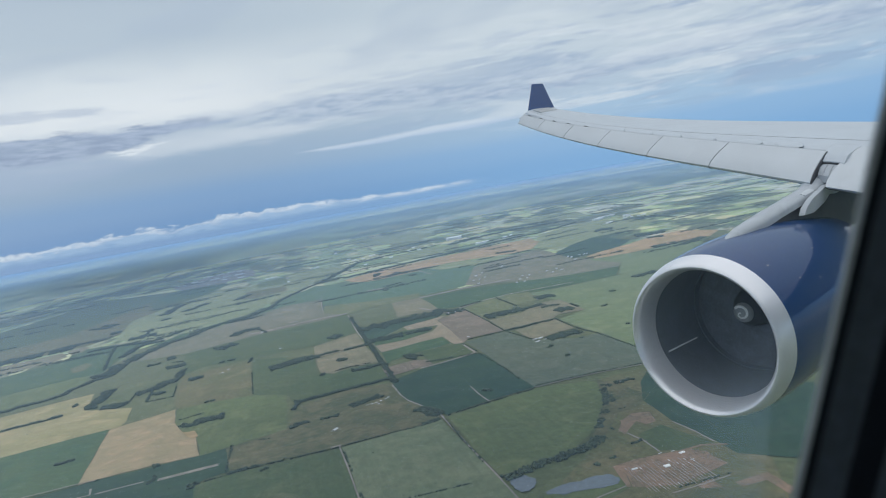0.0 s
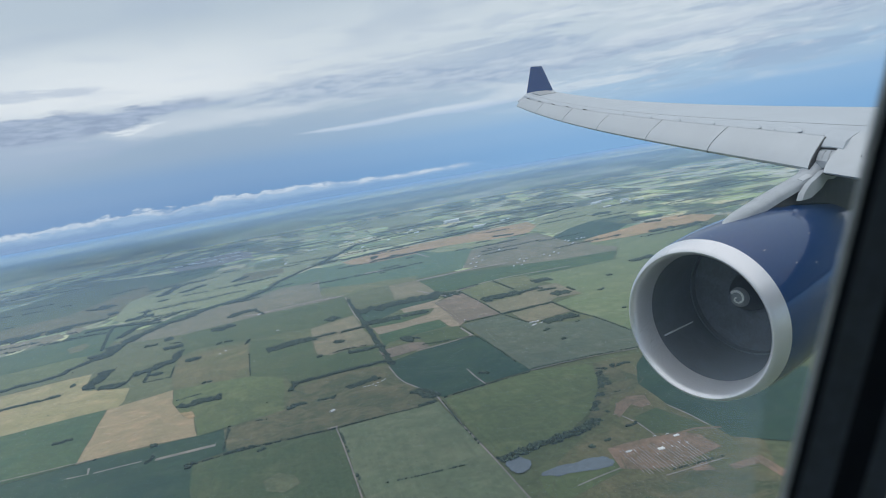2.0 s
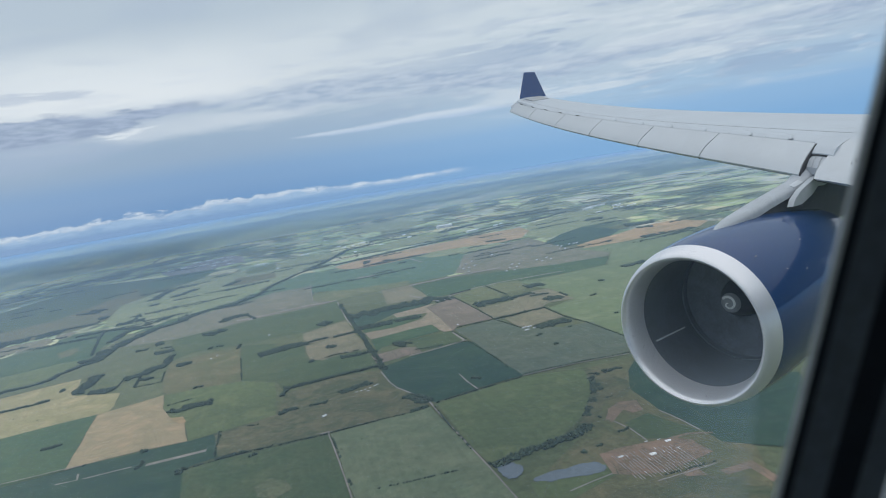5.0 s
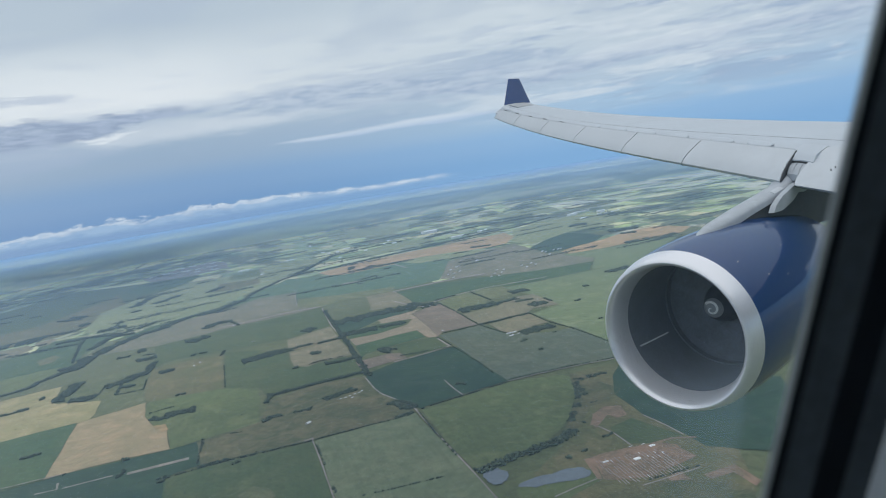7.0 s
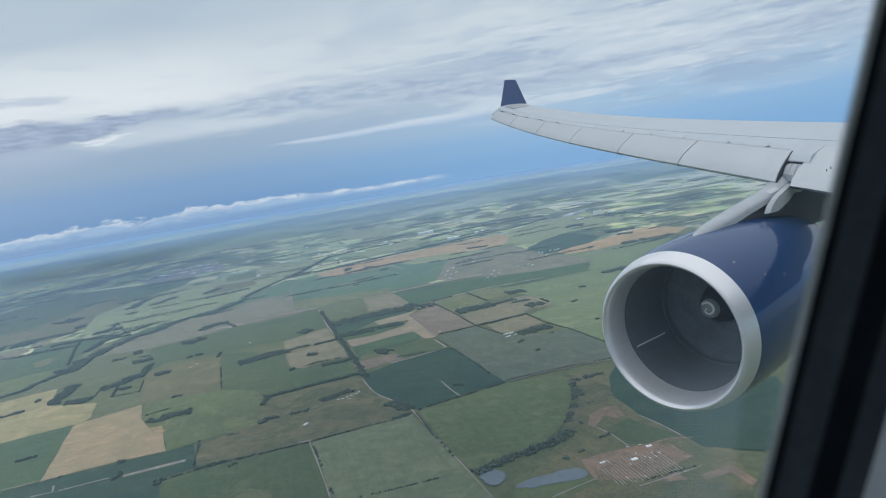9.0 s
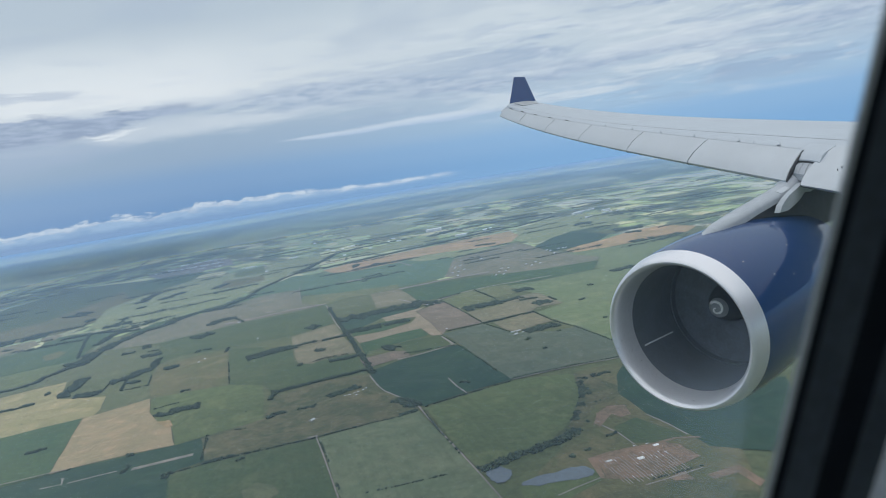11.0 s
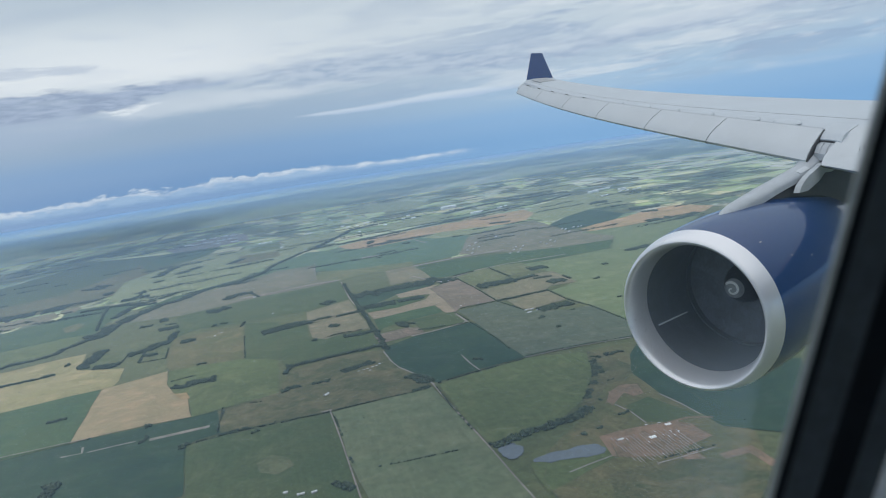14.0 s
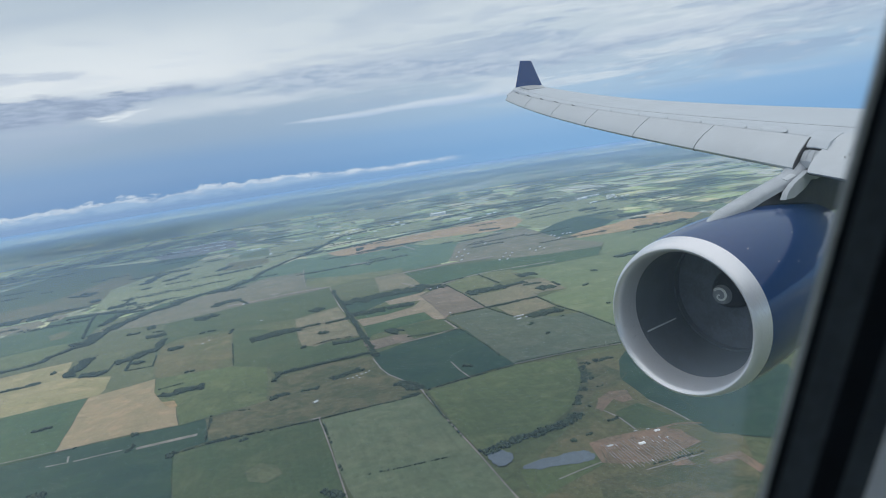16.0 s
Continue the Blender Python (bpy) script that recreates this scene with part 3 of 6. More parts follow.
# engine
HUB, TILT = Vector((-6.6, 11.41, -3.71)), radians(1.2)
engine = part("engine", lathe("engine", [(0.0, 1.515), (0.3, 1.548), (0.7, 1.572), (1.2, 1.585), (1.9, 1.58), (2.7, 1.545), (3.5, 1.46), (4.3, 1.35), (5.2, 1.2), (5.2, 1.12), (3.0, 1.2)], M_BLUE, HUB, TILT), plane, "navy blue glossy engine cowling")
part("lip", lathe("lip", [(0.17, 1.236), (0.04, 1.242), (-0.08, 1.254), (-0.20, 1.278), (-0.30, 1.31), (-0.36, 1.345), (-0.38, 1.373), (-0.37, 1.398), (-0.33, 1.43), (-0.25, 1.462), (-0.13, 1.492), (0.0, 1.517)], M_LIP, HUB, TILT, 128), engine, "bare metal inlet lip ring")
part("inlet_duct", lathe("inlet_duct", [(0.17, 1.233), (0.30, 1.229), (0.7, 1.222), (1.3, 1.228), (1.55, 1.225), (1.62, 1.225), (1.62, 1.20), (1.66, 1.20), (2.0, 1.21), (2.0, 0.2)], M_LINER, HUB, TILT), engine, "dark grey inlet duct liner")
FAN_HUB = HUB + Vector((0, 0, 0.06))      # the inlet droops a little below the fan's axis
part("spinner", lathe("spinner", [(1.30, 0.10), (1.305, 0.200), (1.40, 0.255), (1.52, 0.32), (1.68, 0.37), (1.82, 0.40), (2.1, 0.42)], M_SPIN, FAN_HUB, TILT, 48), engine, "grey spinner cone with a white spiral")
part("spinner_tip", lathe("spinner_tip", [(1.19, 0.004), (1.196, 0.06), (1.212, 0.11), (1.245, 0.16), (1.29, 0.196), (1.32, 0.203), (1.33, 0.17)], M_CAP, FAN_HUB, TILT, 40), engine, "pale spinner tip")
turn_e = Matrix.Translation(HUB) @ Matrix.Rotation(TILT, 4, "X")
turn_f = Matrix.Translation(FAN_HUB) @ Matrix.Rotation(TILT, 4, "X")


def spinner_at(s):
    return at(((1.19, 0.004), (1.196, 0.06), (1.212, 0.11), (1.245, 0.16), (1.29, 0.196)), s)


rings = []
for i in range(60):
    f = i / 59
    s, w, th = 1.191 + 0.05 * f * f, 0.026 * (0.5 + 0.5 * f), 1.2 + 7.6 * f
    mid = Vector((spinner_at(s) * math.cos(th), s, spinner_at(s) * math.sin(th)))
    outw = Vector((0.3 * math.cos(th), -0.9, 0.3 * math.sin(th))).normalized()
    along = Vector((math.cos(th), 0.3, math.sin(th))).normalized()
    rings.append([turn_f @ (mid + outw * 0.012 + along * w), turn_f @ (mid + outw * 0.012 - along * w), turn_f @ (mid - outw * 0.004 - along * w), turn_f @ (mid - outw * 0.004 + along * w)])
part("spiral_mark", loft("spiral_mark", rings, M_WHITE, caps=True), engine, "white spiral mark")


def blade_mesh():
    rings = []
    for i in range(7):
        f = i / 6
        r, twist, chord = 0.36 + 0.85 * f, radians(66 + 12 * f), 0.28 + 0.22 * f
        c, s = math.cos(twist), math.sin(twist)
        ring = []
        for u, v in ((-1, 0), (-0.3, 0.035), (0.5, 0.03), (1, 0), (0.5, -0.02), (-0.3, -0.02)):
            p = Vector((u * chord * s + v * c, 1.86 + u * chord * c * 0.8 - v * s, r))
            ring.append(p)
        rings.append(ring)
    return loft("fan_blade", rings, M_FAN, caps=True)


blade = blade_mesh()
for i in range(34):
    ob = part("fan_blade", blade, engine)
    ob.matrix_local = turn_e @ Matrix.Rotation(2 * math.pi * i / 34, 4, "Y")


def rod(name, a, b, r0, r1, mat, n=8):
    a, b = Vector(a), Vector(b)
    q = (b - a).to_track_quat("Z", "Y").to_matrix()
    rings = []
    for p, r in ((a, r0), (b, r1)):
        rings.append([p + q @ Vector((r * math.cos(2 * math.pi * j / n), r * math.sin(2 * math.pi * j / n), 0)) for j in range(n)])
    return loft(name, rings, mat, caps=True)


th = radians(204)
part("sensor_probe", rod("sensor_probe", turn_e @ Vector((1.23 * math.cos(th), 0.30, 1.23 * math.sin(th))), turn_e @ Vector((0.84 * math.cos(th), 0.80, 0.84 * math.sin(th))), 0.02, 0.014, M_PYLON), engine, "pale sensor probe in the inlet")


COWL = ((0.0, 1.515), (0.3, 1.548), (0.7, 1.572), (1.2, 1.585), (1.9, 1.58), (2.7, 1.545))
for s, deg, size in ((0.45, 50, 0.022), (0.9, 33, 0.02), (1.5, 27, 0.022), (2.1, 46, 0.02), (1.6, -14, 0.05)):
    a, r = radians(deg), at(COWL, s) + 0.004
    rings = []
    for lift, k in ((-0.01, 1.0), (0.0, 1.0), (0.006, 0.6)):
        ring = []
        for j in range(10):
            t = 2 * math.pi * j / 10
            b = a + k * size * math.sin(t) * 0.5 / r
            ring.append(turn_e @ Vector(((r + lift) * math.cos(b), s + k * size * 1.6 * math.cos(t), (r + lift) * math.sin(b))))
        rings.append(ring)
    part("latch", loft("latch", rings, M_LATCH, caps=True), engine, "small pale cowling latch")


# pylon: a narrow spine from the cowling's top to under the leading edge
def pylon_ring(y, top, low, w, x=-6.6):
    arc = [radians(180 - 15 * i) for i in range(13)]
    return [Vector((x - w, y, low))] + [Vector((x + w * math.cos(a), y, low + (top - low) * (0.45 + 0.55 * math.sin(a)))) for a in arc] + [Vector((x + w, y, low))]


pylon = part("pylon", loft("pylon", [pylon_ring(12.35, -2.12, -2.3, 0.05), pylon_ring(12.6, -2.04, -2.28, 0.13), pylon_ring(13.0, -1.97, -2.22, 0.19), pylon_ring(13.6, -1.91, -2.14, 0.22), pylon_ring(14.3, -1.84, -2.05, 0.235), pylon_ring(15.3, -1.75, -1.96, 0.24),
                                     pylon_ring(16.3, -1.65, -1.88, 0.26), pylon_ring(17.0, -1.35, -1.95, 0.30), pylon_ring(17.8, -1.02, -1.9, 0.30), pylon_ring(19.0, -0.92, -1.9, 0.2)], M_PYLON, caps=True), plane, "grey engine pylon under the wing")
# its darkness is shade from the wing and cowling, put into the colour
part("pylon_side", loft("pylon_side", [pylon_ring(13.0, -2.12, -2.45, 0.10), pylon_ring(14.2, -1.96, -2.5, 0.17), pylon_ring(15.3, -1.84, -2.6, 0.19), pylon_ring(17.0, -1.9, -2.8, 0.22), pylon_ring(19.0, -1.5, -2.9, 0.22), pylon_ring(21.5, -1.4, -2.4, 0.15)], M_SHADED, caps=True), pylon, "pylon side in a dark colour that stands for shade")
door = []
for y, a0, a1 in ((15.55, 62, 28), (15.62, 64, 26), (15.98, 64, 26), (16.05, 62, 28)):
    top, low, w = -1.75 + 0.10 * (y - 15.3), -1.96 + 0.08 * (y - 15.3), 0.246 + 0.02 * (y - 15.3)
    outer, inner_side = [], []
    for a in [radians(a0 + (a1 - a0) * i / 5) for i in range(6)]:
        outer.append(Vector((-6.6 + (w + 0.008) * math.cos(a), y, low + (top - low) * (0.45 + 0.55 * math.sin(a)) + 0.008)))
        inner_side.insert(0, Vector((-6.6 + (w - 0.02) * math.cos(a), y, low + (top - low) * (0.45 + 0.55 * math.sin(a)) - 0.02)))
    door.append(outer + inner_side)
part("access_panel", loft("access_panel", door, M_SLAT, caps=True), pylon, "pale access panel on the pylon")
plate = [Vector((-6.3, y, z)) for y, z in ((14.95, -2.12), (15.1, -1.98), (15.45, -1.84), (16.3, -1.66), (16.6, -1.68), (16.55, -1.80), (16.0, -2.02), (15.4, -2.14))]
part("fairing_plate", loft("fairing_plate", [plate, [p + Vector((0.12, 0.02, 0)) for p in plate]], M_PYLON, caps=True), pylon, "pale rounded fairing plate")


def fuselage():
    """The starboard skin, with a hole behind which the cabin window sits."""
    verts, faces, cx, r = [], [], 2.74, 2.80
    ys = [-14, -9, -5, -2.5, -1.2, -0.45, 0.6, 1.5, 3, 6, 10, 14, 18, 24, 30]
    angs = [radians(a) for a in (-95, -75, -55, -40, -28, -18, -9.5, 11.5, 20, 32, 46, 62, 80, 100, 120)]
    for y in ys:
        for a in angs:
            verts.append(Vector((cx - r * math.cos(a), y, -0.35 + r * math.sin(a))))
    n = len(angs)
    for i in range(len(ys) - 1):
        for j in range(n - 1):
            if ys[i] == -0.45 and abs(angs[j] - radians(-9.5)) < 1e-6:
                continue
            a = i * n + j
            faces.append((a, a + 1, a + n + 1, a + n))
    low = [1 if max(verts[i].z for i in f) < -0.5 else 0 for f in faces]
    return mesh_of("fuselage", verts, faces, [M_SKIN, M_BLUE], low, smooth=True)


part("fuselage", fuselage(), plane, "white fuselage side with navy blue belly")

# ---- cabin: fuselage shell, window ----
LEAN = Vector((-0.309, 0, -1)).normalized()      # the side wall leans out towards its foot
AFT = Vector((0, 1, 0))
INW = AFT.cross(LEAN).normalized()
if INW.x < 0:
    INW = -INW
MID = Vector((-0.0580, 0.198, 0)) + AFT * -0.135 + LEAN * 0.03


def window_ring(w, h, depth, r, n=9):
    """A rounded opening, half-width w, half-height h, set depth metres into the cabin."""
    out = []
    for cx, cy, a0 in ((1, 1, 0), (-1, 1, 90), (-1, -1, 180), (1, -1, 270)):
        for i in range(n):
            a = radians(a0 + 90 * i / (n - 1))
            out.append(MID + AFT * (cx * (w - r) + r * math.cos(a)) + LEAN * (cy * (h - r) + r * math.sin(a)) + INW * depth)
    return out


window = thing("window_1", "oval cabin window with dark rubber seal and grey trim", "window", kind="structure")
window.matrix_world = plane.matrix_world.copy()
for name, mat, loops in (
    ("outer_frame", M_SKIN, ((0.58, 0.58, 0.045, 0.14), (0.34, 0.40, -0.002, 0.14), (0.20, 0.26, -0.003, 0.11), (0.150, 0.207, -0.002, 0.09), (0.1350, 0.192, -0.0008, 0.09))),
    ("gasket", M_SEAL, ((0.1350, 0.1920, -0.0008, 0.09), (0.1345, 0.1915, 0.0, 0.09), (0.1348, 0.1917, 0.0013, 0.09))),
    ("seal", M_RUBBER, ((0.1348, 0.1917, 0.0013, 0.09), (0.1362, 0.1935, 0.0022, 0.09), (0.1378, 0.1953, 0.003, 0.09))),
    ("inner_trim", M_TRIM, ((0.1378, 0.1953, 0.003, 0.09), (0.1400, 0.1985, 0.0052, 0.091), (0.1425, 0.2015, 0.0066, 0.092), (0.145, 0.205, 0.0100, 0.092))),
    ("inner_seal", M_RUBBER, ((0.145, 0.205, 0.0100, 0.092), (0.148, 0.209, 0.0120, 0.092), (0.150, 0.212, 0.0165, 0.095))),
    ("shade_track", M_TRIM, ((0.150, 0.212, 0.0165, 0.095), (0.153, 0.2145, 0.0185, 0.096), (0.156, 0.217, 0.0222, 0.097))),
    ("reveal", M_CABIN, ((0.156, 0.217, 0.0222, 0.097), (0.172, 0.232, 0.029, 0.10), (0.20, 0.26, 0.05, 0.11), (0.23, 0.30, 0.056, 0.11))),
):
    part(name, loft(name, [window_ring(*l) for l in loops], mat), window)

pane = window_ring(0.1349, 0.1919, 0.0, 0.09)
part("pane", mesh_of("pane", pane, [tuple(range(len(pane)))], M_PANE), window, "clear acrylic pane, slightly clouded")

# the cabin behind the camera, unseen and closed except for its far wall
cabin = [window_ring(0.23, 0.30, 0.056, 0.11), window_ring(0.4, 0.48, 0.062, 0.12), window_ring(0.7, 0.62, 0.10, 0.12), window_ring(1.4, 1.0, 0.5, 0.12), window_ring(1.4, 1.0, 2.2, 0.12)]
hull = thing("wall_cabin", "plain grey cabin lining round the window", "wall", kind="structure", data=loft("wall_cabin", cabin, M_CABIN, caps=False))
hull.matrix_world = plane.matrix_world.copy()
# made-up opening over nearly the whole far wall, so daylight reaches the lining
light_opening = [window_ring(1.4, 1.0, 2.2, 0.12), window_ring(1.36, 0.95, 2.2, 0.12), window_ring(1.36, 0.95, 2.26, 0.12)]
back = thing("wall_far", "unseen far cabin wall opened wide to let light in", "wall", kind="structure", data=loft("wall_far", light_opening, M_CABIN, smooth=False))
back.matrix_world = plane.matrix_world.copy()

# ---- the land, at one tenth of its size, 130 m below ----
GROUND = -130.0
U, V = Vector((0.857, -0.515)), Vector((0.515, 0.857))   # the two directions of the field boundaries
dice = random.Random(7)

BRIGHT = land("bright_meadow", (0.108, 0.146, 0.072), (0.120, 0.152, 0.080), 60, 12, 0.2)
# greyer copy of the tan stubble, with cloud shade put into its colour
TAN_SHADED = land("greyish_stubble", (0.205, 0.175, 0.125), (0.185, 0.162, 0.112), 40, 16, 0.2)
GRAZED = land("grazed_brown_land", (0.142, 0.140, 0.098), (0.118, 0.124, 0.082), 40, 12, 0.25)
# lighter copy of the olive pasture; sunshine is put into this base colour
PALEOL = land("pale_sunlit_meadow", (0.175, 0.200, 0.105), (0.150, 0.182, 0.092), 50, 12, 0.2)
TEAL = land("light_green_crop", (0.060, 0.112, 0.066), (0.075, 0.122, 0.066), 50, 12, 0.2)
PALEG = land("pale_green_pasture", (0.108, 0.138, 0.078), (0.118, 0.140, 0.080), 50, 12, 0.2)
DULLG = land("wide_dull_meadow", (0.074, 0.098, 0.068), (0.084, 0.103, 0.068), 50, 12, 0.2)
OLIVE2 = land("grass_olive", (0.092, 0.108, 0.056), (0.080, 0.102, 0.050), 30, 12)
DULL2 = land("dull_green", (0.052, 0.082, 0.037), (0.064, 0.088, 0.039), 30, 12, 0.25)
STRAW2 = land("pale_paddock", (0.155, 0.145, 0.092), (0.135, 0.134, 0.084), 25, 12)
SCRUB2 = land("brownish_grass", (0.109, 0.106, 0.054), (0.090, 0.101, 0.047), 25, 10, 0.3)
TAN2 = land("reddish_stubble", (0.302, 0.212, 0.117), (0.236, 0.185, 0.097), 35, 12, 0.25)
BUILT = land("pale_built_ground", (0.180, 0.175, 0.160), (0.115, 0.125, 0.110), 12, 10, 0.4)


def ground_sheet():
    verts, faces = [Vector((0, 0, GROUND))], []
    radii = [60, 120, 200, 320, 500, 800, 1200, 1800, 2600, 3600, 4800]
    n = 96
    for r in radii:
        for j in range(n):
            a = 2 * math.pi * j / n
            verts.append(Vector((r * math.cos(a), r * math.sin(a), GROUND)))
    faces += [(0, 1 + j, 1 + (j + 1) % n) for j in range(n)]
    for i in range(len(radii) - 1):
        for j in range(n):
            a, b = 1 + i * n + j, 1 + i * n + (j + 1) % n
            faces.append((a, a + n, b + n, b))
    return mesh_of("ground", verts, faces, PASTURE)


thing("ground", "flat green farmland reaching to the hazy horizon", "ground", kind="structure", data=ground_sheet())


def mosaic():
    """Far parcels: a grid along the boundaries, uneven in size, split at random, in the colours of the near fields."""
    verts, faces = [], []

    def cell(u0, v0, u1, v1, depth):
        if depth and (u1 - u0 > 75 or v1 - v0 > 75 or dice.random() < 0.4):
            f = dice.uniform(0.35, 0.65)
            if (u1 - u0) > (v1 - v0) * dice.uniform(0.6, 1.6):
                m = u0 + (u1 - u0) * f
                cell(u0, v0, m, v1, depth - 1), cell(m, v0, u1, v1, depth - 1)
            else:
                m = v0 + (v1 - v0) * f
                cell(u0, v0, u1, m, depth - 1), cell(u0, m, u1, v1, depth - 1)
            return
        mid = U * (u0 + u1) / 2 + V * (v0 + v1) / 2
        if mid.length > 4600 or mid.length < 780 + 130 * (mid.x > -560) or mid.y < -300 or dice.random() < 0.10:
            return
        skew = 0.16 * min(u1 - u0, v1 - v0)
        n, rise = len(verts), dice.uniform(0.005, 0.045)
        for u, v in ((u0, v0), (u1, v0), (u1, v1), (u0, v1)):
            p = U * (u + dice.uniform(-skew, skew)) + V * (v + dice.uniform(-skew, skew))
            verts.append(Vector((p.x, p.y, GROUND + rise)))
        faces.append((n, n + 1, n + 2, n + 3))

    for i in range(-28, 12):
        for j in range(-20, 29):
            s = 180
            cell(i * s, j * s, (i + 1) * s, (j + 1) * s, 4)
    return mesh_of("field_mosaic", verts, faces, FAR)


thing("field_mosaic", "distant patchwork of green and straw coloured fields", "fields", kind="stuff", data=mosaic())

level = [0.05]


def sheet(name, points, mat, lift=None):
    if lift is None:
        level[0] += 0.004
        lift = level[0]
    return mesh_of(name, [Vector((x, y, GROUND + lift)) for x, y in points], [tuple(range(len(points)))], mat)


def ragged(points, amount):
    """A boundary with its corners kept and its sides a little uneven."""
    out = []
    for i, p in enumerate(points):
        a, b = Vector(p), Vector(points[(i + 1) % len(points)])
        n = max(1, int((b - a).length / 9))
        for j in range(n):
            q = a.lerp(b, j / n)
            out.append(q + Vector((dice.uniform(-1, 1), dice.uniform(-1, 1))) * (amount if j else 0))
    return out


def field(mat, label, *points):
    edge = ragged(points, 0.35)
    ob = thing("field", label + " on flat land", "field", "farm fields", data=sheet("field", edge, mat))
    # an uneven strip of rough grass round the field
    verts, faces, n = [], [], len(edge)
    turn = 1 if sum(edge[i - 1].cross(edge[i]) for i in range(n)) > 0 else -1
    for p in edge:
        w = 0.02 + 0.9 * max(0.0, noise.noise(Vector((p.x * 0.07, p.y * 0.07, 1.0)))) + p.length / 20000
        i = len(verts) // 2
        d = (edge[(i + 1) % n] - edge[i - 1]).normalized()
        inward = Vector((-d.y, d.x)) * w * turn
        verts += [Vector((*(p - inward * 0.3), GROUND + level[0] + 0.03)), Vector((*(p + inward), GROUND + level[0] + 0.03))]
    faces = [(2 * i, 2 * ((i + 1) % n), 2 * ((i + 1) % n) + 1, 2 * i + 1) for i in range(n)]
    part("field_margin", mesh_of("field_margin", verts, faces, MARGIN), ob)


def road(width, label, *points, mat=None):
    left, right = [], []
    fine = []
    for a, b in zip(points, points[1:]):
        n = max(1, int((Vector(b) - Vector(a)).length / 12))
        fine += [Vector(a).lerp(Vector(b), i / n) for i in range(n)]
    fine.append(Vector(points[-1]))
    for i, p in enumerate(fine):
        d = (fine[min(i + 1, len(fine) - 1)] - fine[max(i - 1, 0)]).normalized()
        s = Vector((-d.y, d.x)) * width / 2
        j = Vector((dice.uniform(-1, 1), dice.uniform(-1, 1))) * 0.12
        left.append(p + s + j)
        right.append(p - s + j)
    level[0] += 0.004
    verts = [Vector((*p, GROUND + level[0] + 0.05)) for pair in zip(left, right) for p in pair]
    faces = [(2 * i, 2 * i + 1, 2 * i + 3, 2 * i + 2) for i in range(len(fine) - 1)]
    thing("road", "pale " + label + " between fields", "road", "country roads", data=mesh_of("road", verts, faces, mat or TRACK))


def crown_shapes():
    """A few uneven tree crowns on short stems, about one unit high."""
    out = []
    for s in range(8):
        bm = bmesh.new()
        bmesh.ops.create_icosphere(bm, subdivisions=1, radius=0.5)
        for v in bm.verts:
            v.co *= 1 + 0.55 * noise.noise(v.co * 2.6 + Vector((s * 7.3, 0, 0)))
            v.co.z = max(v.co.z * 0.95 + 0.5, 0.0)
        out.append((np.array([v.co[:] for v in bm.verts]), np.array([[v.index for v in f.verts] for f in bm.faces])))
        bm.free()
    return out


CROWNS = crown_shapes()


def trees(name, spots, mat=None):
    """Many small crowns in one mesh. spots: x, y, height, breadth."""
    verts, faces, n = [], [], 0
    for x, y, h, w in spots:
        vs, fs = CROWNS[dice.randrange(8)]
        a = dice.uniform(0, 6.3)
        c, s = math.cos(a), math.sin(a)
        verts.append(np.stack([x + (vs[:, 0] * c - vs[:, 1] * s) * w, y + (vs[:, 0] * s + vs[:, 1] * c) * w, GROUND + vs[:, 2] * h], 1))
        faces.append(fs + n)
        n += len(vs)
    return mesh_of(name, np.concatenate(verts).tolist(), np.concatenate(faces).tolist(), mat or LEAF, smooth=True)


def hedge(size, width, gaps, *points):
    size, spots = size * 1.1, []
    for a, b in zip(points, points[1:]):
        a, b = Vector(a), Vector(b)
        d = b - a
        side = Vector((-d.y, d.x)).normalized()
        n = int(d.length / (0.44 * size) * max(1.0, width / (1.5 * size)))
        for _ in range(max(n, 2)):
            p = a + d * dice.random()
            if noise.noise(Vector((p.x * 0.22, p.y * 0.22, 3.0))) < gaps * 1.1 - 0.62:
                continue
            p = p + side * (dice.uniform(-0.5, 0.5) * (0.6 + 0.9 * abs(noise.noise(Vector((p.x * 0.2, p.y * 0.2, 8.0))))) + 0.35 * noise.noise(Vector((p.x * 0.12, p.y * 0.12, 5.0)))) * width
            h = size * dice.uniform(0.45, 1.2) * (1.15 if width > 2.4 else 0.9)
            spots.append((p.x, p.y, h, h * dice.uniform(0.8, 1.2)))
    if spots:
        wide = width > 2.4
        thing("grove" if wide else "hedgerow", "dark green grove of trees between fields" if wide else "dark line of hedge trees along a field edge", "trees", "groves" if wide else "hedgerows", "stuff", trees("grove" if wide else "hedgerow", spots))


def pond(*points):
    pts = [Vector(p) for p in points]
    out, shore = [], random.Random(7)
    for i, p in enumerate(pts):      # rounded, ragged shore
        a, b = pts[i - 1], pts[(i + 1) % len(pts)]
        for q in (p.lerp(a, 0.40), p.lerp(a, 0.22), p.lerp(a, 0.12).lerp(p.lerp(b, 0.12), 0.5), p.lerp(b, 0.22), p.lerp(b, 0.40)):
            out.append(q + Vector((shore.uniform(-0.7, 0.7), shore.uniform(-0.7, 0.7))))
    level[0] += 0.004
    thing("pond", "shallow grey-blue pond in scrub land", "pond", "ponds", data=sheet("pond", out, WATER))


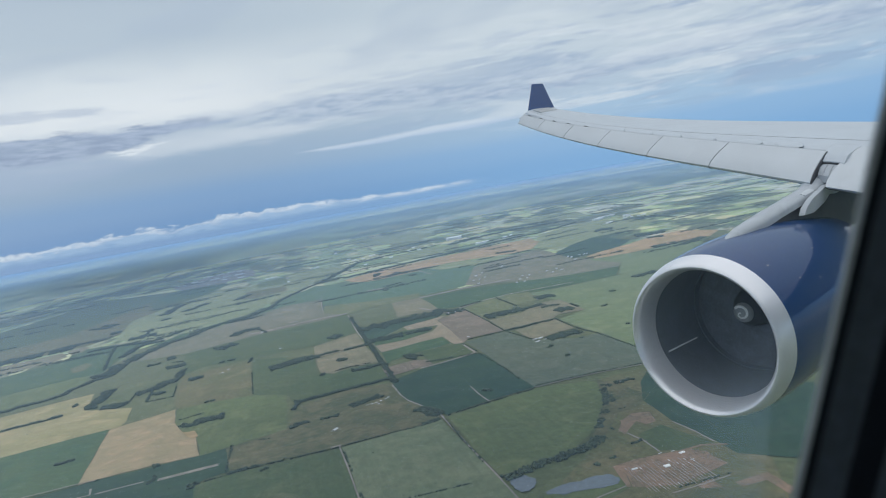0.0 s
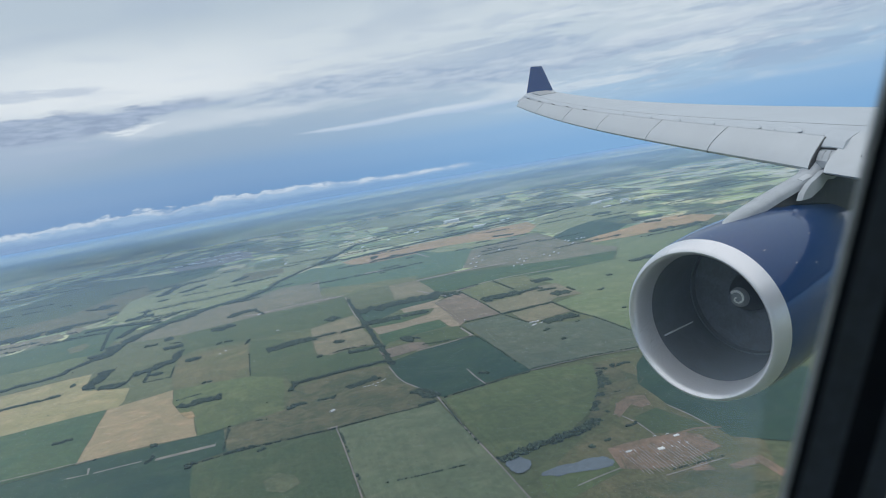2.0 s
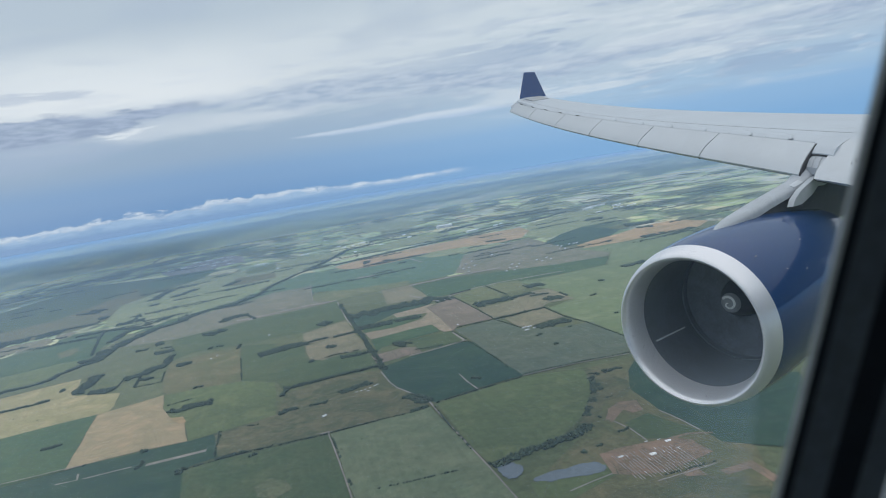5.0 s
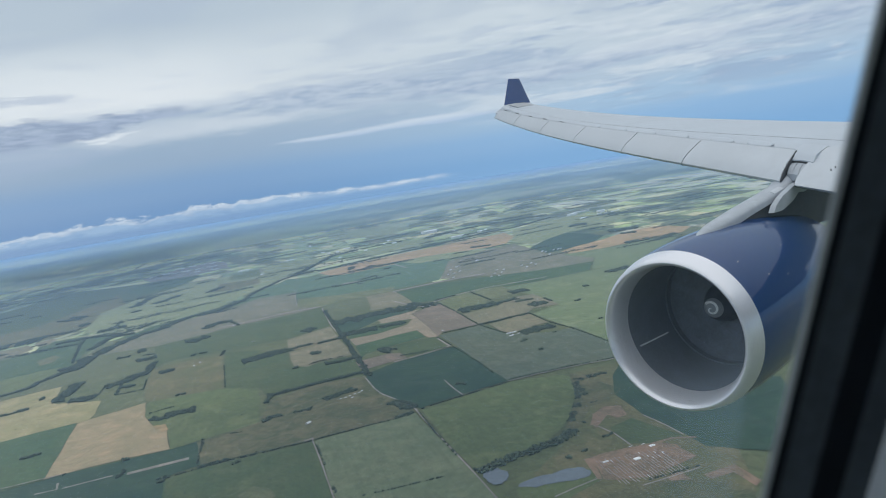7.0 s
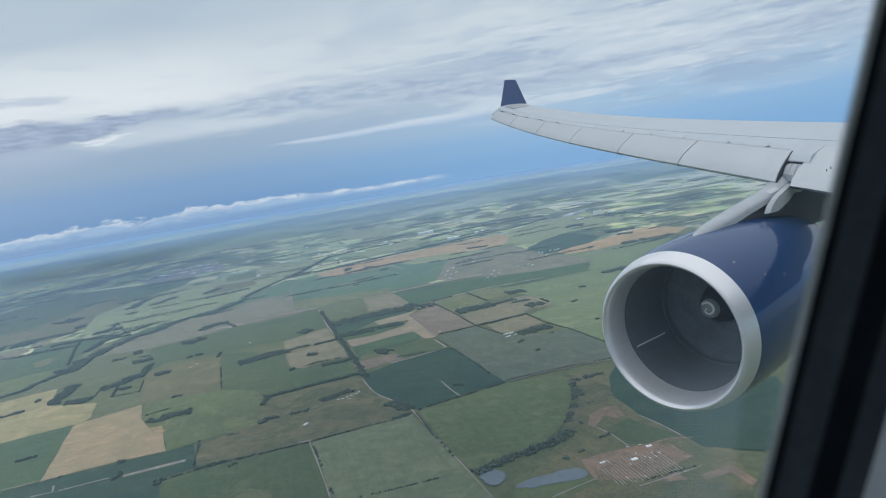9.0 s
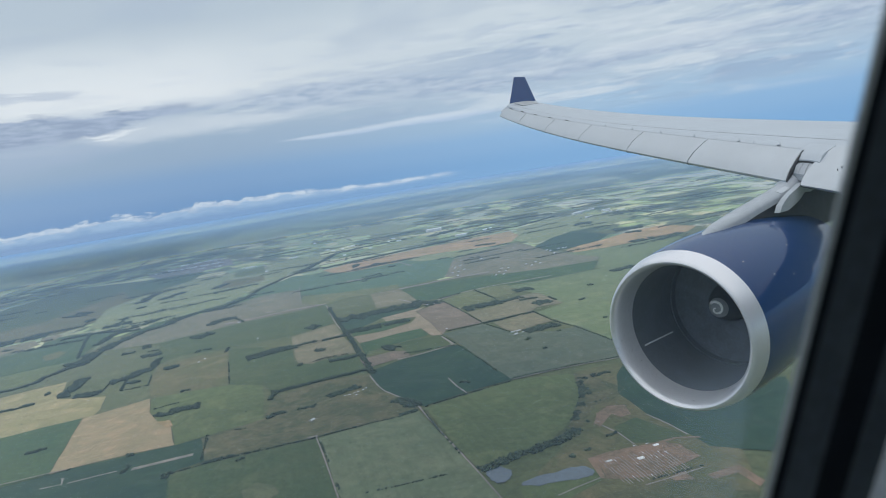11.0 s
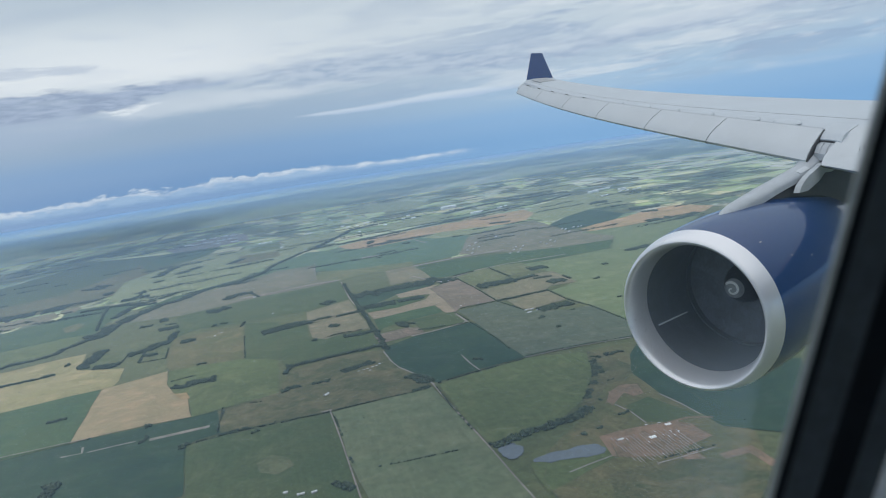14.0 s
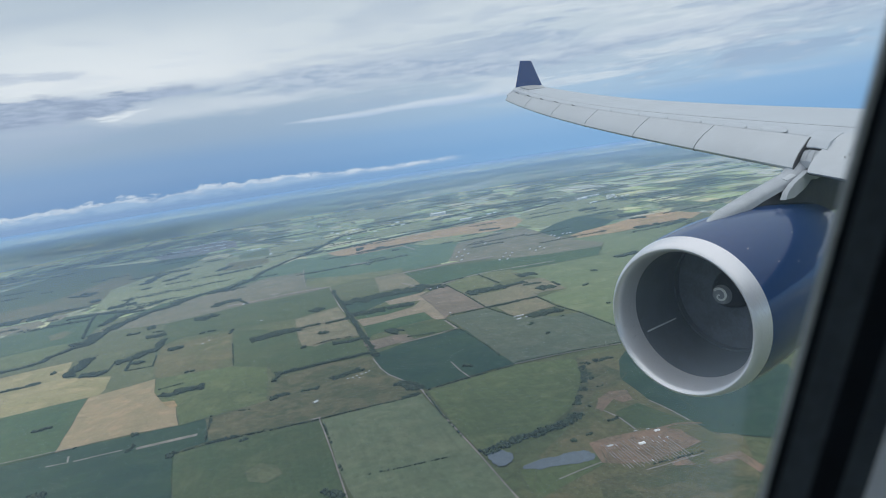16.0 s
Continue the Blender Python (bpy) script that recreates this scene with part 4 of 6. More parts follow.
def gable(name, x, y, l, w, h, turn, wall, roof, label, category, group, slope=0.45):
    """A long building with a pitched roof that overhangs the walls a little."""
    root = thing(name, label, category, group)
    root.matrix_world = pose(x, y, GROUND, 0, 0, turn + 59)
    a, b, r = l / 2, w / 2, w / 2 * slope
    verts = [(-a, -b, 0), (a, -b, 0), (a, b, 0), (-a, b, 0), (-a, -b, h), (a, -b, h), (a, b, h), (-a, b, h), (-a, 0, h + r), (a, 0, h + r)]
    part("wall", mesh_of("wall", verts, [(0, 1, 5, 4), (2, 3, 7, 6), (1, 2, 6, 9, 5), (3, 0, 4, 8, 7)], wall), root)
    o, t = 0.06 * w, 0.04 * w
    z = h - o * slope
    top = [(-a - o, -b - o, z), (a + o, -b - o, z), (a + o, 0, h + r), (-a - o, 0, h + r), (-a - o, b + o, z), (a + o, b + o, z)]
    verts = [(p[0], p[1], p[2] + t) for p in top] + top
    part("roof", mesh_of("roof", verts, [(0, 1, 2, 3), (3, 2, 5, 4), (6, 9, 8, 7), (9, 10, 11, 8), (0, 6, 7, 1), (4, 5, 11, 10), (0, 3, 9, 6), (3, 4, 10, 9), (1, 7, 8, 2), (2, 8, 11, 5)], roof), root)


def shed(x, y, l, w, h, turn):
    gable("shed", x, y, l, w, h, turn, WALL_W, ROOF_P, "long white farm shed with pale metal roof", "shed", "farm sheds")


def house(x, y, l, w, h, turn):
    gable("farmhouse", x, y, l, w, h, turn, WALL_W, ROOF_P, "small white farmhouse among trees", "house", "farmhouses")


def warehouse(x, y, l, w, h, turn):
    gable("warehouse", x, y, l, w, h, turn, ROOF_W, ROOF_W, "distant white warehouse with pale flat-pitched roof", "warehouse", "warehouses", 0.2)


# far trees: dark belts and clumps over the distance
def far_woods():
    spots = []
    for _ in range(420):
        r = 850 * (4300 / 850) ** dice.random()
        a = radians(dice.uniform(2, 84))
        p = Vector((-math.sin(a) * r, math.cos(a) * r))
        d = V if dice.random() < 0.96 else U
        length, size = dice.uniform(8, 110) * (0.6 + r / 2500), 0.9 + r / 1900
        n = int(length / size * 1.6)
        for _ in range(max(3, min(n, 90))):
            q = p + d * dice.uniform(-0.5, 0.5) * length + Vector((dice.gauss(0, 1), dice.gauss(0, 1))) * size * dice.uniform(0.6, 2.6)
            h = size * dice.uniform(0.6, 1.2)
            spots.append((q.x, q.y, h * 0.9, h * 1.7))
    return trees("far_woods", spots)


thing("far_woods", "dark belts and clumps of trees over the distant land", "woods", kind="stuff", data=far_woods())


def lone_trees():
    spots = []
    for _ in range(380):
        r = 190 * (1500 / 190) ** dice.random()
        a = radians(dice.uniform(5, 84))
        h = dice.uniform(0.2, 0.55) * (1 + r / 700)
        spots.append((-math.sin(a) * r, math.cos(a) * r, h, h * dice.uniform(0.9, 1.4)))
    return trees("scattered_trees", spots)


thing("scattered_trees", "scattered single trees in the pastures", "trees", kind="stuff", data=lone_trees())


# a flat sheet that imitates thin haze: opacity and tint are painted by distance
def haze_material():
    m = bpy.data.materials.new("painted_haze")
    m.use_nodes = True
    tree = m.node_tree
    tree.nodes.clear()
    k = Net(tree)
    geo = tree.nodes.new("ShaderNodeNewGeometry")
    ln = tree.nodes.new("ShaderNodeVectorMath")
    ln.operation = "LENGTH"
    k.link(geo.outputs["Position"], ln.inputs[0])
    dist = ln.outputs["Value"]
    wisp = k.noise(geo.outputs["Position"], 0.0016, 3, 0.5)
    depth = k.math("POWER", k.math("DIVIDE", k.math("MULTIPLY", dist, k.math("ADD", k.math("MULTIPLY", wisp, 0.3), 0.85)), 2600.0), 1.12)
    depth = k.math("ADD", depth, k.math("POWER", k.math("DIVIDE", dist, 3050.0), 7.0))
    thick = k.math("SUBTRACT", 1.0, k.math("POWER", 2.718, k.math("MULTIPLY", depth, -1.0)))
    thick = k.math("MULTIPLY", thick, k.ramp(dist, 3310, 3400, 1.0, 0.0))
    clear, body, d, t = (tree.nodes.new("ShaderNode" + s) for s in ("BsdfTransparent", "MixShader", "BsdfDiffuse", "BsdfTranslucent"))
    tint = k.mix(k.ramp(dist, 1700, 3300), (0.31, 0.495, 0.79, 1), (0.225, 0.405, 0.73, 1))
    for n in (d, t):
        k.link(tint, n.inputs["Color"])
    body.inputs[0].default_value = 0.4
    k.link(d.outputs[0], body.inputs[1])
    k.link(t.outputs[0], body.inputs[2])
    mix = tree.nodes.new("ShaderNodeMixShader")
    k.link(thick, mix.inputs[0])
    k.link(clear.outputs[0], mix.inputs[1])
    k.link(body.outputs[0], mix.inputs[2])
    out = tree.nodes.new("ShaderNodeOutputMaterial")
    k.link(mix.outputs[0], out.inputs[0])
    return m


def haze_sheet():
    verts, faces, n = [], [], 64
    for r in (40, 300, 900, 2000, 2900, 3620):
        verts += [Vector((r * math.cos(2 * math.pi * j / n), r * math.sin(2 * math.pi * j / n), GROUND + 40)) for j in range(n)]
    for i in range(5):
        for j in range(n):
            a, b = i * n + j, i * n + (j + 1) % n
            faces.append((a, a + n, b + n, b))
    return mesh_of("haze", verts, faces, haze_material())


thing("haze", "flat sheet imitating thin blue haze over the distant land", "haze", kind="structure", data=haze_sheet())


# clouds high over the land, unseen and added to block the sun; their shade falls on the aircraft, the near fields and
# the land far out to the side
def shade_cloud(seed, rx, ry, rz):
    bm = bmesh.new()
    bmesh.ops.create_icosphere(bm, subdivisions=4, radius=1.0)
    for v in bm.verts:
        f = 1 + 0.45 * noise.noise(v.co * 1.6 + Vector((seed, 0, 0))) + 0.22 * noise.noise(v.co * 4 + Vector((0, seed, 0)))
        v.co = Vector((v.co.x * rx * f, v.co.y * ry * f, max(v.co.z, -0.3) * rz * f))
    me = bpy.data.meshes.new("cloud")
    bm.to_mesh(me)
    bm.free()
    me.materials.append(M_CLOUD)
    me.polygons.foreach_set("use_smooth", [True] * len(me.polygons))
    return me


M_CLOUD = material("cloud_white", (0.85, 0.86, 0.88), 1.0, 0, 0.08, 150, 5, 0, spec=0.0)
for x, y, z, rx, ry, seed in ((-1330, -190, 900, 210, 170, 5), (-1727, 3, 900, 150, 140, 1), (-4607, 121, 2000, 330, 300, 9)):
    ob = thing("cloud", "unseen white cloud added high over the fields to shade them", "cloud", "clouds overhead", "structure", data=shade_cloud(seed, rx, ry, 70))
    ob.location = (x, y, z)

# fields
field(EARTH, "reddish bare earth", (-138.7, 203.5), (-128.1, 222.8), (-105, 219.5), (-105.9, 198.4), (-125.5, 188.5))
field(CROP2, "patchy green crop field with pale gaps", (-386.6, 91.5), (-348.3, 136.3), (-241.5, 73), (-265.1, 47), (-283.5, 26.4), (-321.4, 55.4))
field(STRAW, "dry straw field", (-370.5, 37.2), (-363.1, 66.6), (-346.3, 57.3), (-359.5, 31.7))
field(STRAW, "dry straw field", (-390.1, -16.5), (-376.5, 37.9), (-331.8, 16.4), (-348.7, -29.8))
field(DULL, "green meadow", (-241.5, 73), (-219.4, 115.6), (-145.7, 166.1), (-103.2, 140.4), (-150.5, 81), (-232.9, 30.5), (-263.6, 46.2))
field(SCRUB2, "brownish field", (-203.5, 120.7), (-158.7, 179.5), (-147.1, 168.5), (-193.4, 116.9))
field(DULL2, "dull meadow in far haze", (-1320.7, 200.5), (-1479.8, 467.2), (-1331.3, 539.2), (-1169.8, 561), (-1090.2, 445.4), (-1011, 355), (-961.1, 280.3), (-1021.4, 149))
field(SCRUB2, "dull brown scrub pasture", (-1104.8, 163.3), (-1077.2, 288.2), (-1164.7, 387.1), (-1229.4, 456.6), (-1082, 411.3), (-944.3, 308.6), (-924.9, 262.3), (-972.5, 140.6))
field(PALEOL, "sunlit olive pasture by the creek", (-908.5, 289.2), (-1051.7, 362.5), (-1108.6, 444.3), (-1152.7, 552.3), (-1091.2, 593.9), (-1030, 617.3), (-975.7, 631.5), (-904.8, 573.3), (-853.7, 484.3), (-807.9, 416.4), (-814.9, 360.4), (-810.8, 317.4), (-815.3, 287.2))
field(PALEOL, "bright sunlit paddock", (-882.2, 392.5), (-887.5, 426.8), (-882.2, 470.3), (-835.4, 460.5), (-807.9, 416.4), (-820.6, 377.6))
field(SCRUB2, "dry pale verge", (-1032.3, 540.1), (-976.7, 578.6), (-923.7, 547.7), (-935, 504.8), (-952.6, 487))
field(CROP2, "dark green field by the creek", (-868.6, 122.7), (-859.2, 218.6), (-909.8, 242.2), (-875.7, 271.5), (-812.1, 292.2), (-776.7, 248.9), (-714.9, 208.9), (-706.2, 194.8), (-736.6, 100))
field(CROP2, "green field by the creek", (-784.5, 263.3), (-794.8, 304.2), (-805.9, 329.9), (-794.7, 350.8), (-780.8, 311), (-775.1, 277.6), (-755.3, 249.7))
field(OLIVE2, "pale strip by the creek", (-753.3, 240.6), (-790.6, 274.6), (-774.7, 298.9), (-754.5, 269.5), (-742.4, 245), (-740.4, 230.6))
field(STRAW2, "pale dry paddock", (-967.9, 139.8), (-922.2, 230.6), (-883.9, 225.7), (-873.4, 211.3), (-891.4, 126.6))
field(STRAW2, "pale dry paddock", (-919.1, 235.8), (-928.1, 257), (-908.4, 258.4), (-885.4, 242.7), (-887.4, 231.4))
field(SCRUB2, "dull dry paddock", (-794.8, 202.8), (-799.8, 220.4), (-780.1, 221.2), (-761.1, 205.8), (-763.7, 196.3))
field(GRASS, "bright green strip beside the creek", (-764.2, 104.7), (-733.3, 187.4), (-717.4, 203.3), (-699.7, 191.7), (-686.1, 180), (-672.4, 156.4), (-686.9, 91.4))
field(BUILT, "pale built ground of far works", (-1429.5, 583.3), (-1450.2, 663.3), (-1468.9, 763.6), (-1368.7, 741.4), (-1249.8, 676.9), (-1264.1, 608.5), (-1307.9, 553))
field(CROP2, "dark field before the works", (-1241.9, 476.1), (-1329.4, 543.8), (-1268.2, 599.1), (-1216.4, 606.8), (-1147.9, 519.2), (-1154.9, 464))
field(GRASS, "bright green lawn", (-1095.2, 594), (-1094.3, 651.8), (-1006.7, 603.7), (-1045.6, 567.9))
field(PALEOL, "sunlit meadow by the creek", (-1086, 655.9), (-1097.7, 714.2), (-1042.1, 737.8), (-1030.6, 761.4), (-951.8, 659.8), (-936.7, 605.1), (-962.6, 582.2))
field(PALEOL, "pale far meadow", (-1482.1, 1089.2), (-1439.2, 1159.7), (-1317.8, 1171.4), (-1168.9, 1107.4), (-1119.4, 1007.3), (-1220.4, 978.8), (-1356.6, 1011.5))
field(PALEOL, "narrow meadow by the far town", (-931.9, 715.6), (-969.6, 798.1), (-971, 884.5), (-911, 916), (-853.3, 858.9), (-873, 792.1), (-888.2, 728.6))
field(PALEOL, "pale far meadow", (-750.7, 950.9), (-744.5, 1055.3), (-708.3, 1085.2), (-557.4, 1016.7), (-558.3, 931.8), (-590.3, 882.9), (-588.4, 822.8), (-588, 780.1), (-659.4, 825.7))
field(PALEOL, "pale far meadow", (-977.7, 1182), (-990, 1275.1), (-887.7, 1275.7), (-809.9, 1191.8), (-869.5, 1145.2), (-923.9, 1138.3))
field(GRAZED, "long brown pasture above the creek", (-713.4, 226.4), (-751.2, 268.2), (-769.5, 299.9), (-786.9, 347.1), (-779, 400.5), (-790.9, 463.1), (-755.3, 494.4), (-663.4, 432.2), (-621.7, 435.9), (-627.9, 396), (-656.9, 359.3), (-671, 309.7), (-682.3, 276.8), (-704.6, 255.3))
field(TEAL, "green crop strip", (-784, 418.6), (-846.1, 497.4), (-886.2, 573), (-827.3, 589.8), (-838.5, 557.9), (-761.1, 500.2), (-790.9, 463.1))
field(TEAL, "large green crop field", (-844.2, 558), (-823.2, 597), (-768.8, 605.6), (-753.6, 679.6), (-679.5, 698.8), (-651.8, 680.4), (-563.1, 563.9), (-586.3, 522), (-611, 491.9), (-660.5, 481.5), (-714.3, 467.6))
field(OLIVE, "olive strip along a field", (-663.4, 432.2), (-706.3, 465.4), (-656.9, 487.1), (-604.5, 530), (-584.3, 511.3), (-605.9, 479.1), (-620, 458.1), (-618.9, 433.8))
field(TAN2, "reddish stubble strip", (-865, 613.8), (-861.2, 682), (-831, 752.6), (-803.1, 803.8), (-733.7, 734.2), (-763, 688.5), (-751.3, 663.8), (-769.8, 627.5), (-786.4, 599.2), (-823.2, 597))
field(TAN2, "reddish stubble field", (-799.9, 803.2), (-769.4, 865.6), (-742, 915.7), (-686.8, 870.2), (-650.6, 805.8), (-664.8, 769.5), (-709.2, 743.1), (-747.6, 715.2), (-796, 769.9))
field(PALEOL, "grass beside the stubble field", (-753.6, 679.6), (-745.4, 719.1), (-691.6, 736.3), (-660.7, 764.6), (-631.1, 735.1), (-663.3, 693), (-705.2, 667.2))
field(GRAZED, "brown grazed land with scattered buildings", (-564, 566.8), (-652.7, 676.8), (-648.7, 750.1), (-633.8, 797.9), (-517.7, 717.5), (-472.5, 700.1), (-425.4, 680.4), (-405.9, 641.8), (-445.6, 602.2), (-495, 584.8))
field(CROP2, "dark crop block along a road", (-573.4, 501.2), (-547, 546.9), (-492.7, 582), (-445.9, 613.4), (-410, 651), (-386, 604.1), (-411.8, 563.9), (-441.5, 527.2), (-475.8, 507.2), (-484.1, 472.3), (-501.2, 462.1), (-544.2, 487.4))
field(CROP, "dark crop field", (-570, 752.5), (-589.6, 818.7), (-591.5, 878.5), (-500, 831), (-486, 775), (-502.2, 733), (-512.2, 709.5))
field(TAN2, "long stubble field", (-496.4, 717.7), (-496.4, 750.5), (-482.5, 797.8), (-477.9, 850.7), (-454.5, 887.7), (-393, 867.5), (-385.1, 824.1), (-415.6, 778.3), (-438.9, 736), (-472.5, 700.1))
field(BRIGHT, "light green meadow", (-481.1, 694.6), (-436.6, 732.1), (-381.1, 815.1), (-364.6, 719), (-359.2, 642.8), (-384.9, 606.7), (-419.4, 670.3))
field(BRIGHT, "bright green meadow", (-439.6, 524.9), (-410, 561.4), (-383.2, 604), (-360.8, 645.8), (-364.6, 719), (-318.7, 600), (-294.9, 511.7), (-265.1, 443.5), (-233.4, 381.2), (-284.8, 408.7), (-340, 439.8), (-338.6, 459.6), (-335, 471), (-378.7, 497.9), (-425.5, 520.5))
field(OLIVE2, "olive pasture with groves", (-680.1, 90.2), (-677.7, 178), (-692.5, 211.4), (-723.8, 238.1), (-695.6, 268.4), (-684.3, 278.2), (-622.7, 248.6), (-588.5, 223.7), (-596.3, 207.1), (-560.7, 178.2), (-632.1, 188.3), (-633.3, 175.3), (-646.6, 153.5), (-666.7, 87.9))
field(DULL2, "dull green strip", (-682.3, 276.8), (-671, 309.7), (-656.9, 359.3), (-613.3, 429.6), (-526, 378.8), (-533.2, 331.9), (-562.2, 292.1), (-594.8, 255.4), (-589.3, 233.7))
field(STRAW, "dry straw field", (-666.7, 87.9), (-644.3, 152.9), (-633.3, 175.3), (-579.7, 152.6), (-540.4, 172.8), (-509.6, 157.6), (-498.1, 148.3), (-503.1, 142.4), (-513.2, 123), (-537.1, 65.6))
field(OLIVE2, "green pasture beside groves", (-547.2, 175.3), (-541.1, 183.3), (-533.2, 201.8), (-491.7, 185.5), (-498.9, 150), (-509.6, 157.6))
field(SCRUB2, "dry olive pasture", (-533.8, 201.6), (-589.3, 233.7), (-573.6, 260.6), (-562.3, 285.5), (-455.1, 225.7), (-471.3, 209.1), (-490.2, 184.9))
field(GRASS, "mown green field", (-490.2, 184.9), (-471.3, 209.1), (-454.1, 226), (-423.4, 235.4), (-361.1, 196.5), (-373, 164.3), (-378.3, 149.6), (-416, 165.5), (-431.3, 164.3), (-458.8, 170.5))
field(DULL2, "combed green strip", (-562.3, 285.5), (-528.1, 299.6), (-423.4, 235.4), (-454.1, 226))
field(DULL2, "dark green field with hedges", (-520.6, 294.9), (-494.6, 306.9), (-445.6, 275.6), (-430.3, 282.2), (-420.2, 306.3), (-400.1, 303), (-367.5, 283.9), (-384.5, 258.3), (-400.8, 242.3), (-398.9, 225.6), (-423.4, 235.4))
field(STRAW2, "pale paddock", (-529.2, 329.2), (-524.2, 373.3), (-476, 346.1), (-479.9, 327.4), (-490.6, 304.7))
field(STRAW2, "pale paddock with a tree clump", (-487.2, 302.4), (-472.7, 343.4), (-415.4, 313), (-430.9, 294.1), (-429.8, 279.8), (-445.2, 278.4))
field(TAN, "tan stubble field", (-501.6, 143), (-491.7, 185.5), (-459.3, 170.3), (-432.2, 163.9), (-412.2, 163.4), (-379.2, 150), (-395.6, 128.1), (-409, 104.9), (-412.9, 95.5))
field(CROP2, "green crop field with a tree clump", (-537.1, 65.6), (-513.2, 123), (-502.6, 142.6), (-412.9, 95.5), (-436.5, 48.3))
field(CROP, "dark green crop strip", (-412, 95.2), (-408.1, 104.6), (-378.3, 149.6), (-372, 163.1), (-338.1, 146.9), (-341.5, 134.7), (-340.8, 128.5), (-287, 102.8), (-368.5, 36.6), (-435.6, 48.2))
field(OLIVE2, "dull green field", (-617.1, 434), (-599.5, 482), (-544.7, 442.9), (-547.5, 397.6))
field(STRAW2, "greyish pasture", (-599.5, 482), (-581.6, 508.8), (-532.1, 480.8), (-497, 458), (-513.5, 445.7), (-528.8, 429.1))
field(CROP, "dark green strip between tree rows", (-536.6, 387), (-515.9, 417.9), (-484, 448.3), (-474.3, 432.7), (-485.1, 398), (-476.1, 351.1), (-496.4, 359.6))
field(CROP2, "green strip between tree rows", (-481, 358.7), (-473.6, 381.1), (-472.4, 392.3), (-454.2, 405.9), (-441.4, 389.6), (-444.8, 365), (-461.6, 345.5))
field(TAN_SHADED, "tan stubble strip", (-460, 344.2), (-444.2, 365.1), (-439.3, 391.7), (-451.1, 410.1), (-470.6, 390.7), (-486.9, 399.6), (-472.1, 441.1), (-465.1, 423.7), (-422.5, 397.7), (-378.2, 367.4), (-385.1, 363), (-413.6, 378.6), (-423.5, 362.3), (-430.3, 343.6), (-436, 331.7))
field(PLOUGH, "bare brown field", (-466.9, 425.5), (-467.4, 439.5), (-471.9, 464.3), (-422.9, 438.1), (-368.5, 403.9), (-384.6, 378.7), (-378.2, 367.4), (-420.9, 396.2))
field(CROP2, "green crop strip", (-434.6, 330.5), (-423.5, 362.3), (-413.6, 378.6), (-390.3, 365.1), (-394.6, 353.7), (-400.2, 340.6), (-405.8, 316.6), (-401, 308.1))
field(DULL2, "small green paddock", (-399.1, 340.9), (-379.3, 367.2), (-350, 351), (-353.5, 336.6), (-366.3, 320.4), (-379.1, 326.8))
field(PLOUGH, "bare brown field strip", (-397.5, 299.7), (-386.6, 322.3), (-376.9, 325.9), (-362.7, 318.6), (-367, 309.8), (-373.9, 289.4), (-375.4, 286.6))
field(CROP, "dark green crop field", (-365.2, 279.9), (-362.7, 305.9), (-345.9, 347.7), (-328.1, 346.1), (-256.8, 299.9), (-271.1, 269.7), (-278.4, 247.6), (-299.8, 252.1), (-326.4, 257.9))
field(DULLG, "large dull green meadow", (-349.8, 353.8), (-379.6, 370.2), (-365, 401.1), (-323.5, 384.7), (-293.6, 394.2), (-280.4, 409.4), (-232.1, 379), (-214.1, 355), (-235, 331.5), (-256.2, 299), (-276.8, 310.8), (-318.7, 335.3))
field(OLIVE, "pale olive paddock", (-473.8, 466.4), (-474.1, 509.7), (-421, 480.7), (-410.4, 462.9), (-422.9, 438.1))
field(OLIVE, "pale olive paddock", (-471.8, 509.8), (-445.7, 534.4), (-408.9, 505.2), (-418.8, 483))
field(STRAW2, "dry olive paddock", (-407.8, 430.3), (-392.1, 456.6), (-398.8, 488.4), (-385.6, 503.9), (-335.5, 470.9), (-350.3, 454.8), (-347.2, 442.5), (-367.5, 404))
field(STRAW2, "dry paddock behind farm sheds", (-358, 405.4), (-346, 440.9), (-310.5, 418.7), (-315.9, 407), (-320.8, 388.1), (-323.5, 384.7))
field(SCRUB, "rough brown scrub pasture", (-371.9, 162.4), (-338.1, 146.9), (-318.5, 172.6), (-302.9, 197.3), (-280.2, 229.4), (-275.9, 243.3), (-299.8, 252.1), (-326.4, 257.9), (-361.3, 278.7), (-383.4, 257.5), (-391.4, 222.9), (-361.1, 196.5))
field(GRASS, "bright green pasture by the road", (-275.9, 245.9), (-255.6, 298.2), (-230.9, 319.2), (-220.8, 314.1), (-205.1, 291.6), (-191.8, 264.4), (-188.1, 251.5), (-185.8, 236.5), (-192, 221.4), (-199.8, 202.2), (-226.5, 216.2))
field(PALEG, "pale green pasture between tracks", (-301.2, 192), (-276, 241.6), (-258.5, 231.8), (-210.1, 206.6), (-173.5, 186.4), (-148.8, 172.5), (-206.8, 141.1), (-235.6, 155.1))
field(DULL2, "dull green field below the hedge", (-339.6, 129.1), (-333.8, 144.7), (-315.8, 170.9), (-301.5, 191.1), (-235.3, 154.2), (-209.7, 139.6), (-284.5, 102.6))
field(OLIVE2, "pale worn patch in the meadow", (-285, 137.3), (-285.9, 146), (-275.6, 148.4), (-266, 145.1), (-265, 136), (-274.1, 132.6))
field(TAN2, "worn bare ground by a grove", (-432.2, 163.9), (-425.9, 169), (-412.6, 165), (-413.4, 161.1), (-424.9, 162.1))
